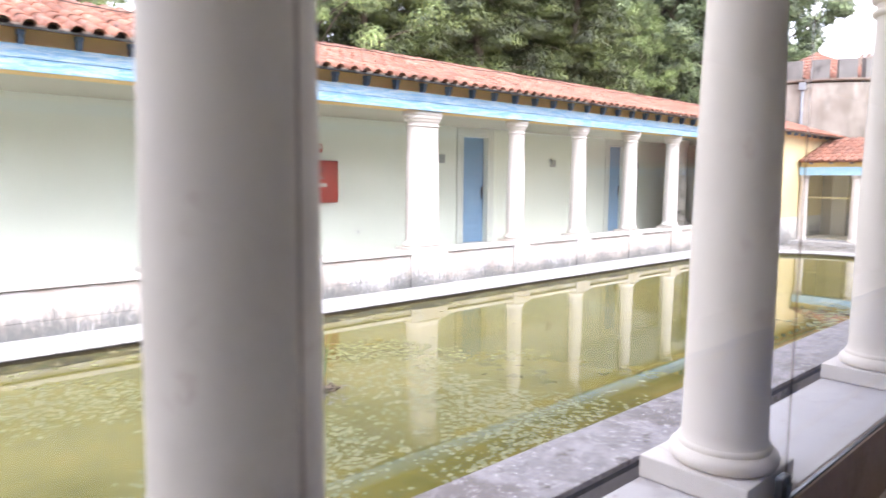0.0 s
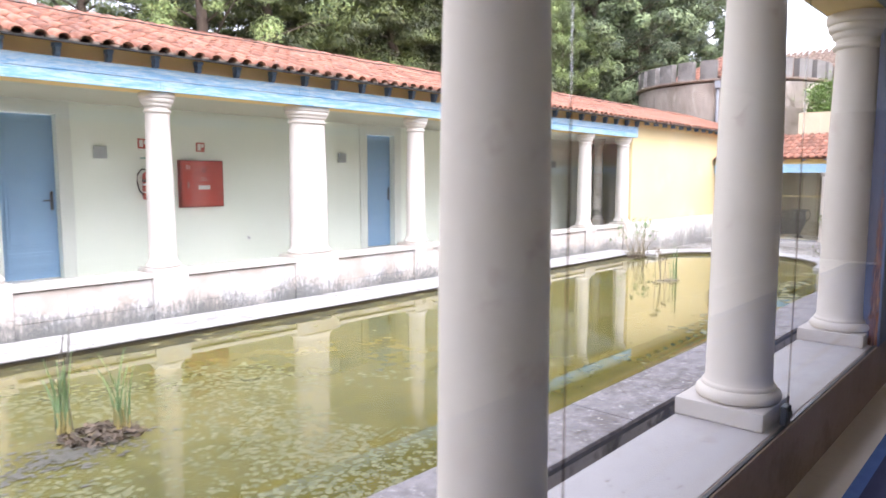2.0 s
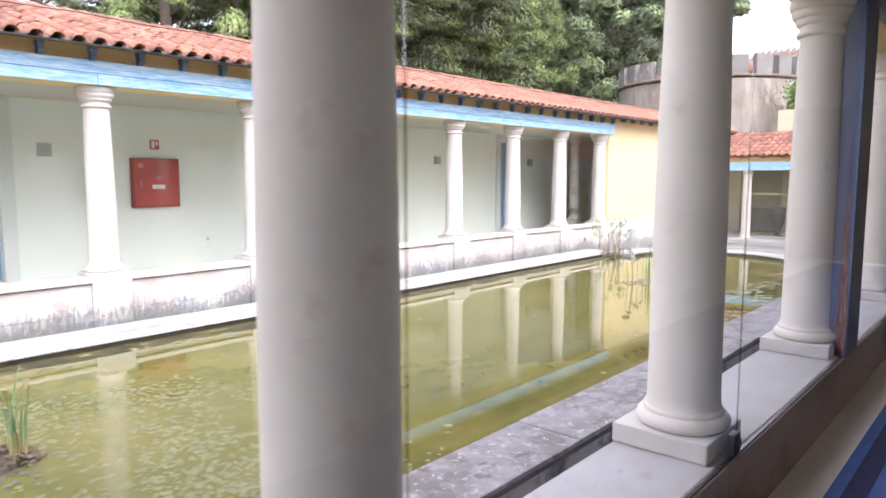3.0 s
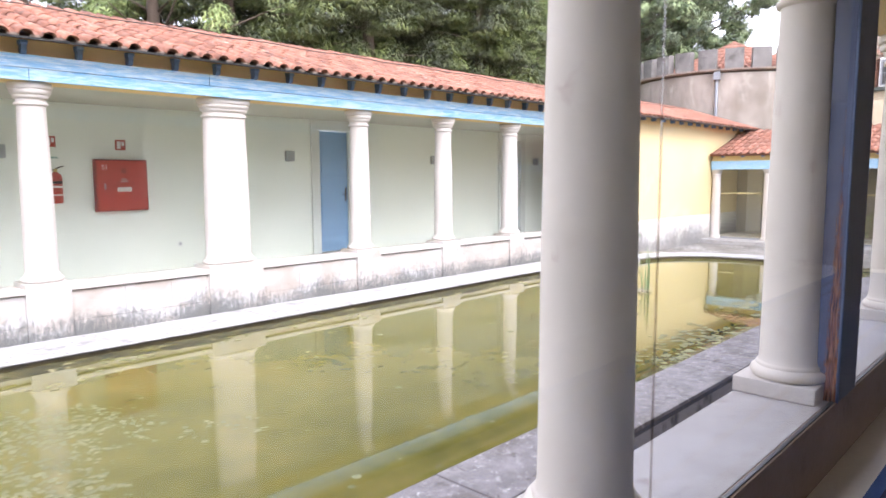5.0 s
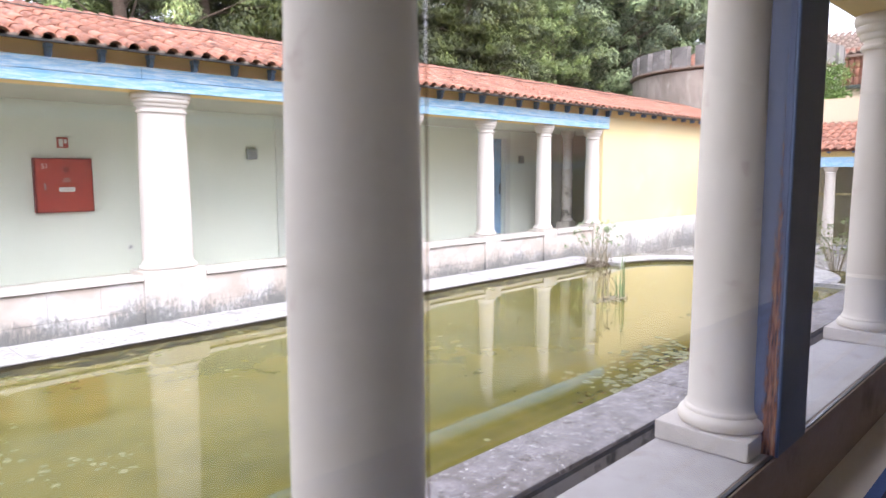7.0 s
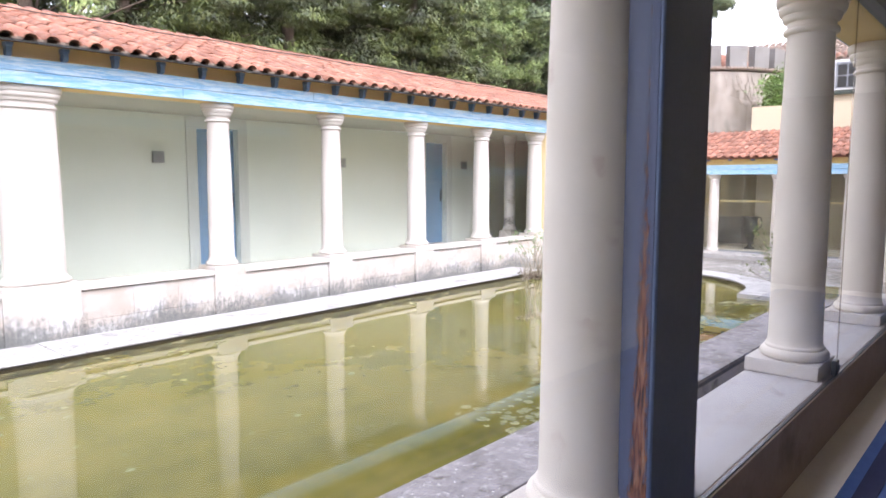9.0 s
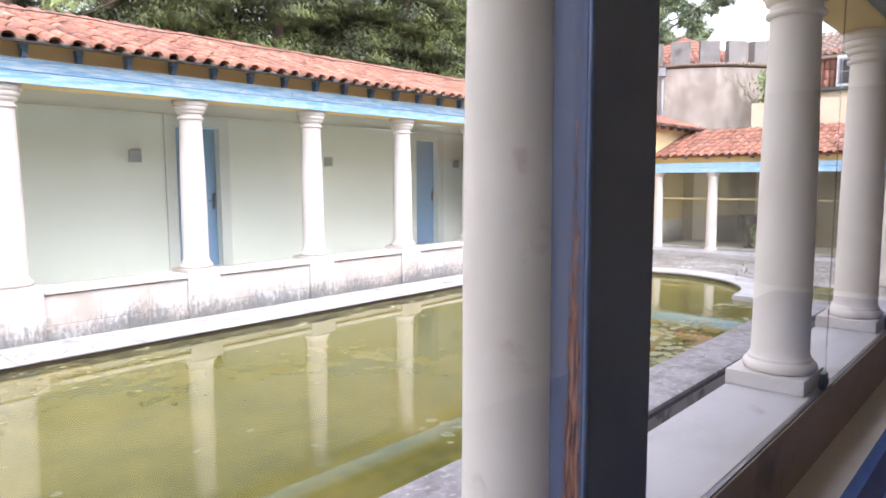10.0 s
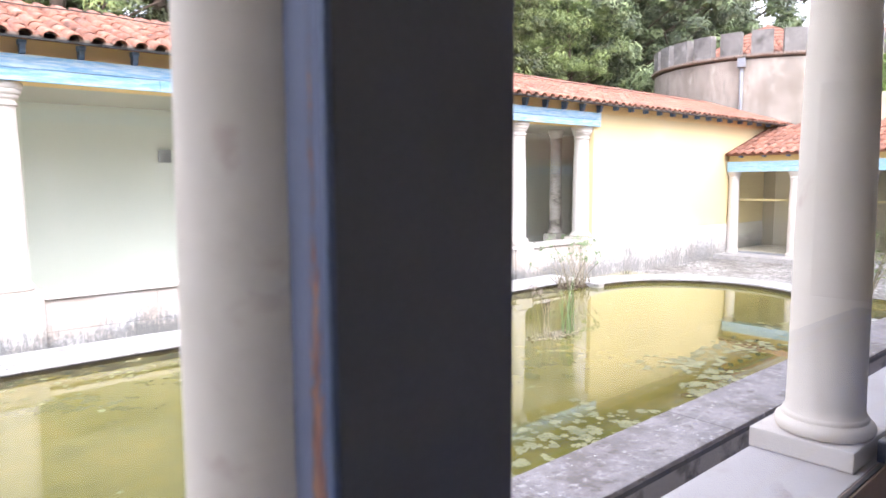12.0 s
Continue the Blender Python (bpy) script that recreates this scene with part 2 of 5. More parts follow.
M = {
    "lime": surf("white_limewash", (0.53, 0.49, 0.45), (0.66, 0.615, 0.575), 0.8, 1.8, 50, 0.14, spots=[((0.47, 0.42, 0.37), 0.60, 0.78, 1.2), ((0.44, 0.41, 0.38), 0.62, 0.70, 9.0)]),
    "near_stone": surf("pale_column_stone", (0.66, 0.595, 0.515), (0.78, 0.715, 0.63), 0.75, 2.2, 60, 0.15, spots=[((0.54, 0.475, 0.40), 0.56, 0.76, 1.5), ((0.60, 0.50, 0.44), 0.60, 0.70, 7.0)]),
    "die": streaked("stained_limewash", (0.47, 0.405, 0.35), (0.575, 0.53, 0.485), (0.150, 0.158, 0.155), -0.03, 0.42, 0.9),
    "yellow_base": streaked("stained_white_footing", (0.60, 0.56, 0.51), (0.74, 0.71, 0.67), (0.13, 0.13, 0.13), -0.12, 0.80, 0.8),
    "coping": surf("white_coping", (0.34, 0.33, 0.322), (0.51, 0.495, 0.485), 0.8, 3, 60, 0.3, spots=[((0.22, 0.21, 0.20), 0.55, 0.68, 3.5), ((0.13, 0.12, 0.11), 0.57, 0.64, 20.0)]),
    "kerb": surf("grey_weathered_kerb", (0.175, 0.155, 0.15), (0.35, 0.32, 0.315), 0.85, 7.0, 55, 0.6, spots=[((0.17, 0.145, 0.13), 0.50, 0.62, 2.6), ((0.41, 0.385, 0.37), 0.55, 0.66, 17.0), ((0.14, 0.115, 0.10), 0.57, 0.66, 9.0), ((0.55, 0.52, 0.50), 0.62, 0.67, 30.0)]),
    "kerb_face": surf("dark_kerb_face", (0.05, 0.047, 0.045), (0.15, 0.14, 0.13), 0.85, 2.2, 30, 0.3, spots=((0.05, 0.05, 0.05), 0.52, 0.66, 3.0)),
    # near-black colour for the painted shadow line below the far coping
    "black_edge": surf("black_coping_shadow", (0.018, 0.016, 0.012), (0.055, 0.048, 0.036), 0.85, 5, 40, 0.4),
    "channel": surf("grey_channel_plaster", (0.34, 0.31, 0.285), (0.45, 0.415, 0.385), 0.85, 2.0, 30, 0.2, spots=[((0.12, 0.11, 0.10), 0.54, 0.62, 2.2), ((0.20, 0.18, 0.16), 0.55, 0.66, 9.0)]),
    "algae": surf("algae_wall", (0.030, 0.023, 0.007), (0.085, 0.066, 0.020), 0.7, 5, 40, 0.3, spots=((0.03, 0.03, 0.008), 0.54, 0.64, 4.0)),
    "sill": surf("grey_sill_plaster", (0.435, 0.405, 0.39), (0.535, 0.505, 0.495), 0.75, 2.5, 60, 0.15, spots=[((0.395, 0.36, 0.33), 0.50, 0.70, 1.6), ((0.34, 0.295, 0.255), 0.57, 0.74, 5.0), ((0.30, 0.26, 0.22), 0.62, 0.70, 22.0)]),
    "inner": surf("brown_inner_plaster", (0.26, 0.19, 0.14), (0.35, 0.26, 0.20), 0.7, 2, 40, 0.1, spots=((0.17, 0.12, 0.09), 0.56, 0.72, 2.2)),
    "green_wall": surf("pale_green_plaster", (0.80, 0.84, 0.76), (0.86, 0.89, 0.82), 0.75, 0.9, 40, 0.08),
    "surround": surf("grey_door_surround", (0.66, 0.69, 0.65), (0.74, 0.76, 0.72), 0.75, 2, 40, 0.1),
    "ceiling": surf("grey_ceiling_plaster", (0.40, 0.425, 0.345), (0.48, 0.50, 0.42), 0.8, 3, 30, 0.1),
    "yellow": surf("yellow_limewash", (0.68, 0.545, 0.285), (0.75, 0.62, 0.365), 0.85, 0.8, 40, 0.12, spots=((0.74, 0.66, 0.48), 0.56, 0.72, 1.1)),
    "ochre": surf("ochre_frieze", (0.68, 0.48, 0.18), (0.78, 0.58, 0.26), 0.8, 2, 40, 0.1),
    "frieze": surf("pale_ochre_frieze", (0.80, 0.60, 0.27), (0.88, 0.70, 0.38), 0.8, 2, 40, 0.1),
    "blue_beam": blue_paint("weathered_blue_boards", (0.17, 0.41, 0.69), (0.27, 0.55, 0.80), (0.58, 0.74, 0.85)),
    "blue_upper": blue_paint("greyed_blue_boards", (0.18, 0.42, 0.70), (0.30, 0.56, 0.80), (0.64, 0.77, 0.86)),
    "mortar": surf("weathered_lime_mortar", (0.12, 0.09, 0.07), (0.34, 0.27, 0.22), 0.9, 8, 60, 0.4),
    "plinth": surf("grey_plinth_stone", (0.56, 0.515, 0.465), (0.68, 0.63, 0.575), 0.75, 2.2, 50, 0.15, spots=[((0.48, 0.43, 0.38), 0.52, 0.70, 3.0), ((0.38, 0.325, 0.275), 0.62, 0.74, 9.0)]),
    "gutter": surf("dark_green_gutter", (0.04, 0.055, 0.045), (0.07, 0.085, 0.07), 0.5, 4, 50, 0.05),
    "blue_bracket": surf("blue_bracket_paint", (0.085, 0.165, 0.33), (0.16, 0.27, 0.47), 0.6, 6, 50, 0.15),
    "blue_door": surf("pale_blue_door_paint", (0.21, 0.365, 0.575), (0.27, 0.44, 0.65), 0.5, 1.5, 50, 0.08, stretch=(4, 4, 1)),
    "peel": peeling_paint(),
    "post_dark": surf("dark_grey_post_paint", (0.120, 0.130, 0.145), (0.150, 0.161, 0.178), 0.55, 3, 60, 0.05),
    "post_blue": surf("blue_bead_paint", (0.11, 0.155, 0.265), (0.18, 0.235, 0.37), 0.45, 4, 40, 0.1),
    "black": surf("black_metal", (0.015, 0.015, 0.017), (0.03, 0.03, 0.03), 0.5, 5, 50, 0.05),
    "tile": surf("terracotta_tile", (0.18, 0.070, 0.043), (0.41, 0.178, 0.114), 0.85, 9, 120, 0.7, spots=[((0.40, 0.30, 0.25), 0.555, 0.67, 20.0), ((0.08, 0.04, 0.03), 0.54, 0.66, 13.0)], pieces=0.32),
    "tile_rest": surf("terracotta_tiles", (0.18, 0.070, 0.043), (0.41, 0.178, 0.114), 0.85, 9, 120, 0.7, spots=[((0.40, 0.30, 0.25), 0.555, 0.67, 20.0), ((0.08, 0.04, 0.03), 0.54, 0.66, 13.0)], pieces=0.32, islands=True),
    "tile_bed": surf("terracotta_bed", (0.20, 0.08, 0.05), (0.30, 0.13, 0.08), 0.9, 5, 40, 0.2),
    "tower": surf("weathered_tower_plaster", (0.345, 0.295, 0.25), (0.50, 0.435, 0.378), 0.9, 0.7, 12, 0.35, spots=[((0.25, 0.212, 0.175), 0.47, 0.64, 0.8), ((0.28, 0.25, 0.215), 0.53, 0.62, 3.0), ((0.50, 0.45, 0.39), 0.56, 0.66, 1.7)], stretch=(1, 1, 0.55), dist=0.03),
    "merlon": surf("grey_merlon_stone", (0.155, 0.142, 0.133), (0.28, 0.265, 0.25), 0.9, 1.6, 18, 0.4, spots=[((0.10, 0.092, 0.085), 0.54, 0.70, 3.0), ((0.36, 0.34, 0.32), 0.56, 0.66, 5.0)], dist=0.02),
    "old_brick": surf("old_brick_edge", (0.23, 0.165, 0.13), (0.42, 0.33, 0.27), 0.9, 5, 40, 0.5, spots=((0.30, 0.26, 0.23), 0.52, 0.66, 4.0)),
    "scum": surf("floating_algae", (0.022, 0.021, 0.006), (0.085, 0.070, 0.020), 0.8, 9, 60, 0.6, spots=[((0.34, 0.30, 0.16), 0.58, 0.64, 6.0), ((0.025, 0.035, 0.008), 0.54, 0.62, 11.0)], pieces=0.6, islands=True),
    "litter": surf("wet_dead_leaves", (0.085, 0.08, 0.065), (0.165, 0.155, 0.125), 0.4, 9, 60, 0.4),
    "blade_foot": surf("yellow_blade_foot", (0.42, 0.34, 0.12), (0.55, 0.46, 0.20), 0.6, 20, 80, 0.1, stretch=(1, 1, 0.3)),
    "cream": surf("cream_plaster", (0.66, 0.54, 0.38), (0.74, 0.62, 0.45), 0.9, 0.8, 30, 0.1),
    "gravel": cobbles(),
    "earth": surf("grassy_earth", (0.05, 0.06, 0.025), (0.12, 0.12, 0.06), 0.95, 0.8, 15, 0.5, dist=0.05),
    "floor": surf("beige_floor_tile", (0.66, 0.60, 0.53), (0.75, 0.69, 0.61), 0.35, 2, 30, 0.05),
    "rug_light": surf("blue_carpet", (0.045, 0.085, 0.23), (0.065, 0.12, 0.30), 0.95, 8, 120, 0.4),
    "rug_dark": surf("navy_carpet", (0.013, 0.015, 0.05), (0.022, 0.026, 0.075), 0.95, 8, 120, 0.4),
    "white_wall": surf("pale_gallery_wall", (0.56, 0.505, 0.43), (0.64, 0.585, 0.50), 0.8, 1, 30, 0.08),
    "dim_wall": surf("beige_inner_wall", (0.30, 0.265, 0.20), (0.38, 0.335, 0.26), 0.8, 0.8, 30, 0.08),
    "urn": surf("grey_glazed_pot", (0.045, 0.047, 0.05), (0.11, 0.112, 0.115), 0.45, 6, 40, 0.1),
    "dado": surf("dark_grey_dado", (0.12, 0.115, 0.11), (0.21, 0.20, 0.19), 0.85, 2.5, 30, 0.2),
    "red": surf("red_enamel", (0.41, 0.050, 0.036), (0.49, 0.072, 0.050), 0.35, 2, 40, 0.03),
    "red_dark": surf("dark_red_trim", (0.20, 0.02, 0.02), (0.26, 0.03, 0.03), 0.4, 2, 40, 0.03),
    "white_paint": surf("white_enamel", (0.72, 0.72, 0.70), (0.80, 0.80, 0.78), 0.45, 3, 40, 0.02),
    "grey_plate": surf("grey_plastic", (0.34, 0.37, 0.38), (0.42, 0.45, 0.46), 0.5, 3, 40, 0.05),
    "green_label": surf("green_label", (0.10, 0.36, 0.27), (0.14, 0.42, 0.32), 0.5, 3, 40, 0.02),
    "metal": surf("brushed_steel", (0.30, 0.31, 0.33), (0.42, 0.43, 0.45), 0.35, 5, 80, 0.05, metal=0.9),
    "clamp": surf("dark_clamp_metal", (0.06, 0.065, 0.075), (0.10, 0.105, 0.12), 0.45, 5, 80, 0.05, metal=0.5),
    "brass": surf("brass", (0.50, 0.36, 0.12), (0.60, 0.45, 0.18), 0.3, 5, 80, 0.03, metal=0.9),
    "rubber": surf("black_rubber", (0.02, 0.02, 0.02), (0.03, 0.03, 0.03), 0.7, 5, 50, 0.05),
    "zinc": surf("zinc_pipe", (0.22, 0.23, 0.25), (0.31, 0.32, 0.345), 0.5, 4, 50, 0.1),
    "glass": glass_mat("clear_glass"),
    "glass_dim": glass_mat("greenish_glass", (0.90, 0.91, 0.87)),
    "sealant": glass_mat("clear_brown_sealant", (0.80, 0.765, 0.74)),
    "water": water_mat(),
    "pad": leaf_mat("lily_pad", (0.125, 0.128, 0.048), (0.235, 0.228, 0.105)),
    "reed": leaf_mat("reed_leaf", (0.14, 0.24, 0.10), (0.28, 0.39, 0.19)),
    "stalk": leaf_mat("dry_stalk", (0.22, 0.19, 0.13), (0.46, 0.40, 0.30)),
    "soil": surf("wet_dead_leaf_heap", (0.045, 0.032, 0.020), (0.20, 0.145, 0.095), 0.7, 22, 70, 0.6, pieces=0.55, islands=True, dist=0.01),
    "pine": leaf_mat("dark_pine_leaf", (0.017, 0.030, 0.010), (0.118, 0.140, 0.036), 0.6),
    "broad": leaf_mat("light_green_leaf", (0.075, 0.125, 0.04), (0.31, 0.365, 0.145), 0.5),
    "mid": leaf_mat("mid_green_leaf", (0.080, 0.130, 0.046), (0.35, 0.415, 0.175), 0.5),
    "ivy": leaf_mat("ivy_leaf", (0.06, 0.12, 0.02), (0.22, 0.36, 0.08)),
    "stone_pine": leaf_mat("grey_green_pine_leaf", (0.040, 0.068, 0.034), (0.28, 0.34, 0.19), 0.55),
    "twig": surf("grey_twig", (0.20, 0.165, 0.13), (0.32, 0.27, 0.21), 0.9, 5, 40, 0.3),
    "bark": surf("tree_bark", (0.05, 0.035, 0.025), (0.14, 0.10, 0.075), 0.95, 3, 20, 0.8, stretch=(3, 3, 0.6), dist=0.04),
    "roof_dark": surf("old_brown_roof", (0.13, 0.085, 0.065), (0.36, 0.26, 0.20), 0.9, 4, 25, 0.5, spots=((0.36, 0.33, 0.29), 0.58, 0.68, 6.0), dist=0.03),
}


# ------------------------------------------------------------------ builders
def thing(name, at, label, category, group="", kind=""):
    ob = new(name)
    ob.location = at
    return tagged(ob, label, category, group, kind)


def mesh_of(name, bm, mat, smooth=False):
    me = bpy.data.meshes.new(name)
    bmesh.ops.recalc_face_normals(bm, faces=bm.faces)
    bm.to_mesh(me)
    bm.free()
    me.materials.append(M[mat])
    if smooth:
        for p in me.polygons:
            p.use_smooth = True
    return me


def part(name, bm, mat, parent=None, label="", smooth=False):
    ob = new(name, mesh_of(name, bm, mat, smooth))
    if parent:
        ob.parent = parent
    if label:
        tagged(ob, label)
    return ob


def structure(name, bm, mat, label, category, smooth=False):
    return tagged(part(name, bm, mat, None, "", smooth), label, category, "", "structure")


def box(bm, x0, x1, y0, y1, z0, z1, bevel=0.0):
    v = [bm.verts.new(p) for p in ((x0, y0, z0), (x1, y0, z0), (x1, y1, z0), (x0, y1, z0), (x0, y0, z1), (x1, y0, z1), (x1, y1, z1), (x0, y1, z1))]
    f = [bm.faces.new([v[i] for i in q]) for q in ((3, 2, 1, 0), (4, 5, 6, 7), (0, 1, 5, 4), (1, 2, 6, 5), (2, 3, 7, 6), (3, 0, 4, 7))]
    if bevel:
        edges = list({e for q in f for e in q.edges})
        bmesh.ops.bevel(bm, geom=edges, offset=bevel, segments=2, affect="EDGES", profile=0.6)
    return bm


def boxed(*a, bevel=0.0):
    return box(bmesh.new(), *a, bevel=bevel)


def lathe(profile, a=0.0, n=32, bm=None, cx=0.0, cy=0.0):
    """A turned body of (radius, height) rings; a > 0 draws it out along x into an oval pier."""
    bm = bm or bmesh.new()
    rings = []
    for r, z in profile:
        ring = []
        for i in range(n):
            t = 2 * math.pi * (i + 0.5) / n
            ring.append(bm.verts.new((cx + r * math.cos(t) + (a if math.cos(t) > 0 else -a), cy + r * math.sin(t), z)))
        rings.append(ring)
    for k, (p, q) in enumerate(zip(rings, rings[1:])):
        if profile[k] == profile[k + 1]:
            continue  # a repeated point leaves a sharp edge
        for i in range(n):
            bm.faces.new((p[i], p[(i + 1) % n], q[(i + 1) % n], q[i]))
    for ring in (rings[0][::-1], rings[-1]):
        bm.faces.new([bm.verts.new(v.co) for v in ring])
    return bm


def tube(points, r, n=6, bm=None, taper=1.0):
    bm = bm or bmesh.new()
    pts = [Vector(p) for p in points]
    rings = []
    for i, p in enumerate(pts):
        d = (pts[min(i + 1, len(pts) - 1)] - pts[max(i - 1, 0)]).normalized()
        q = d.to_track_quat("Z", "Y")
        rr = r * (1 + (taper - 1) * i / max(1, len(pts) - 1))
        rings.append([bm.verts.new(p + q @ Vector((rr * math.cos(2 * math.pi * k / n), rr * math.sin(2 * math.pi * k / n), 0))) for k in range(n)])
    for a, b in zip(rings, rings[1:]):
        for k in range(n):
            bm.faces.new((a[k], a[(k + 1) % n], b[(k + 1) % n], b[k]))
    bm.faces.new(rings[0][::-1])
    bm.faces.new(rings[-1])
    return bm


# ------------------------------------------------------------------ plan
WATER = -0.005
KERB = 0.060
FLOOR = 0.15
FAR_FLOOR = 0.21
COURT = -0.22
FAR_Y, FAR_WALL = 7.25, 9.63
FAR_COLS = [2.60, 4.366, 8.456, 10.18, 11.90, 13.56, 15.24]
FAR_PIER = 6.40
FOOT_Z = 0.530
NEAR_COLS = [0.368, 2.160, 3.965, 8.270, 10.12, 11.92]
NEAR_PIER = 6.036
NEAR_Y = 0.963
NEAR_BEAM = 2.572
BEAM_LOW = 2.465
X0, X1 = -9.0, 22.8

# ground to the horizon, with the hollow of the courtyard left open
bm = bmesh.new()
for x0, x1, y0, y1 in ((-400, -8, -400, 400), (34, 400, -400, 400), (-8, 34, -400, -6), (-8, 34, 12, 400)):
    v = [bm.verts.new(p) for p in ((x0, y0, -0.1), (x1, y0, -0.1), (x1, y1, -0.1), (x0, y1, -0.1))]
    bm.faces.new(v)
structure("ground", bm, "earth", "dark grassy earth round the buildings", "ground")

# paved court round the pool's far end
AX, AY, AR = 13.55, 4.33, 1.42
bm = bmesh.new()
box(bm, 15.55, 34, -6, 12, -0.6, COURT)
structure("pavement", bm, "gravel", "pale grey cobbled paving of the courtyard", "paving")

# water
bm = bmesh.new()
v = [bm.verts.new(p) for p in ((X0, 1.95, WATER), (15.3, 1.95, WATER), (15.3, 6.5, WATER), (X0, 6.5, WATER))]
bm.faces.new(v)
structure("water", bm, "water", "murky olive green pond water, almost still", "water")

# kerbs of the pool: separate long stones
K_NEAR, K_FAR, K_END = (1.795, 2.235), (6.14, 6.82), 13.70
kerb = thing("pool_kerb", (0, 0, 0), "weathered grey stone kerb round the pool", "kerb", "", "structure")
x = X0
random.seed(4)
while x < K_END - 0.05:
    w = min(1.5 + random.uniform(-0.15, 0.15), K_END - x)
    part("kerb_stone", boxed(x + 0.002, x + w - 0.002, *K_NEAR, KERB - 0.055, KERB + random.uniform(-0.004, 0.004), bevel=0.010), "kerb", kerb)
    part("kerb_stone", boxed(x + 0.002, x + w - 0.002, *K_FAR, KERB - 0.014, KERB + random.uniform(-0.003, 0.003), bevel=0.006), "coping", kerb)
    x += w
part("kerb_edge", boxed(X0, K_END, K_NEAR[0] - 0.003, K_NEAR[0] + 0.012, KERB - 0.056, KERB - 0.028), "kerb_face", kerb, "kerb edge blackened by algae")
# the far strip is the coping's overhang shadow, put in as dark colour
part("kerb_edge", boxed(X0, K_END, K_FAR[0] + 0.010, K_FAR[0] + 0.20, KERB - 0.032, KERB - 0.0145), "black_edge", kerb, "black strip painted in as the shadow under the coping")
structure("pool_wall", boxed(X0, K_END, K_FAR[0] + 0.020, K_FAR[1] - 0.04, -0.6, KERB - 0.0325), "algae", "algae-brown pool side under the far coping", "pool wall")
structure("near_pool_wall", boxed(X0, K_END, K_NEAR[0] + 0.18, K_NEAR[1] - 0.012, -0.6, KERB - 0.055), "algae", "algae-brown pool side under the kerb", "pool wall")
structure("channel_wall", boxed(X0, K_END, K_NEAR[0] + 0.020, K_NEAR[0] + 0.178, -0.6, KERB - 0.055), "channel", "grey stained wall of the drain channel", "wall")

# curved end: a round apse with shoulders
n = 36
for name, mat, r0, r1, z0, z1 in (("apse_wall", "algae", AR - 0.02, AR + 0.42, -0.6, KERB - 0.022), ("apse_coping", "coping", AR - 0.03, AR + 0.45, KERB - 0.022, KERB)):
    bm = bmesh.new()
    prev = None
    for i in range(n + 1):
        t = -math.pi / 2 + math.pi * i / n
        c, s = math.cos(t), math.sin(t)
        ring = [bm.verts.new((AX + r * c, AY + r * s, z)) for r, z in ((r0, z0), (r1, z0), (r1, z1), (r0, z1))]
        if prev:
            for k in range(4):
                bm.faces.new((prev[k], ring[k], ring[(k + 1) % 4], prev[(k + 1) % 4]))
        else:
            bm.faces.new(ring)
        prev = ring
    bm.faces.new(prev[::-1])
    structure(name, bm, mat, "white curved stone rim at the pool's round end" if mat == "coping" else "algae-brown curved pool side", "kerb")
bm = bmesh.new()
box(bm, K_END - 0.30, AX, AY + AR - 0.03, 6.136, -0.5, KERB - 0.003, bevel=0.01)
box(bm, K_END - 0.30, AX, 2.239, AY - AR + 0.03, -0.5, KERB - 0.003, bevel=0.01)
structure("apse_shoulder", bm, "coping", "white stone shoulder blocks beside the round end", "kerb")
# paving that fills the corners outside the round end
bm = bmesh.new()
for sgn in (1, -1):
    for i in range(18):
        t0, t1 = sgn * math.pi / 2 * i / 18, sgn * math.pi / 2 * (i + 1) / 18
        p0, p1 = (AX + (AR + 0.44) * math.cos(t0), AY + (AR + 0.44) * math.sin(t0)), (AX + (AR + 0.44) * math.cos(t1), AY + (AR + 0.44) * math.sin(t1))
        v = [bm.verts.new((*p0, COURT + 0.004)), bm.verts.new((*p1, COURT + 0.004)), bm.verts.new((15.6, p1[1], COURT + 0.004)), bm.verts.new((15.6, p0[1], COURT + 0.004))]
        bm.faces.new(v if sgn < 0 else v[::-1])
box(bm, AX, 15.6, AY + AR + 0.43, 7.25, -0.6, COURT + 0.002)
box(bm, AX, 15.6, 1.2, AY - AR - 0.43, -0.6, COURT + 0.002)
structure("apse_paving", bm, "gravel", "pale grey cobbles round the pool's end", "paving")

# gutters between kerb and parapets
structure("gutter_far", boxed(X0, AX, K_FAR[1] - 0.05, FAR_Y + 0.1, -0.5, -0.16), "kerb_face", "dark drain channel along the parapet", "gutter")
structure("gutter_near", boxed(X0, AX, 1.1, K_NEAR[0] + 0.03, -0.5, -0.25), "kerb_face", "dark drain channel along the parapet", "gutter")


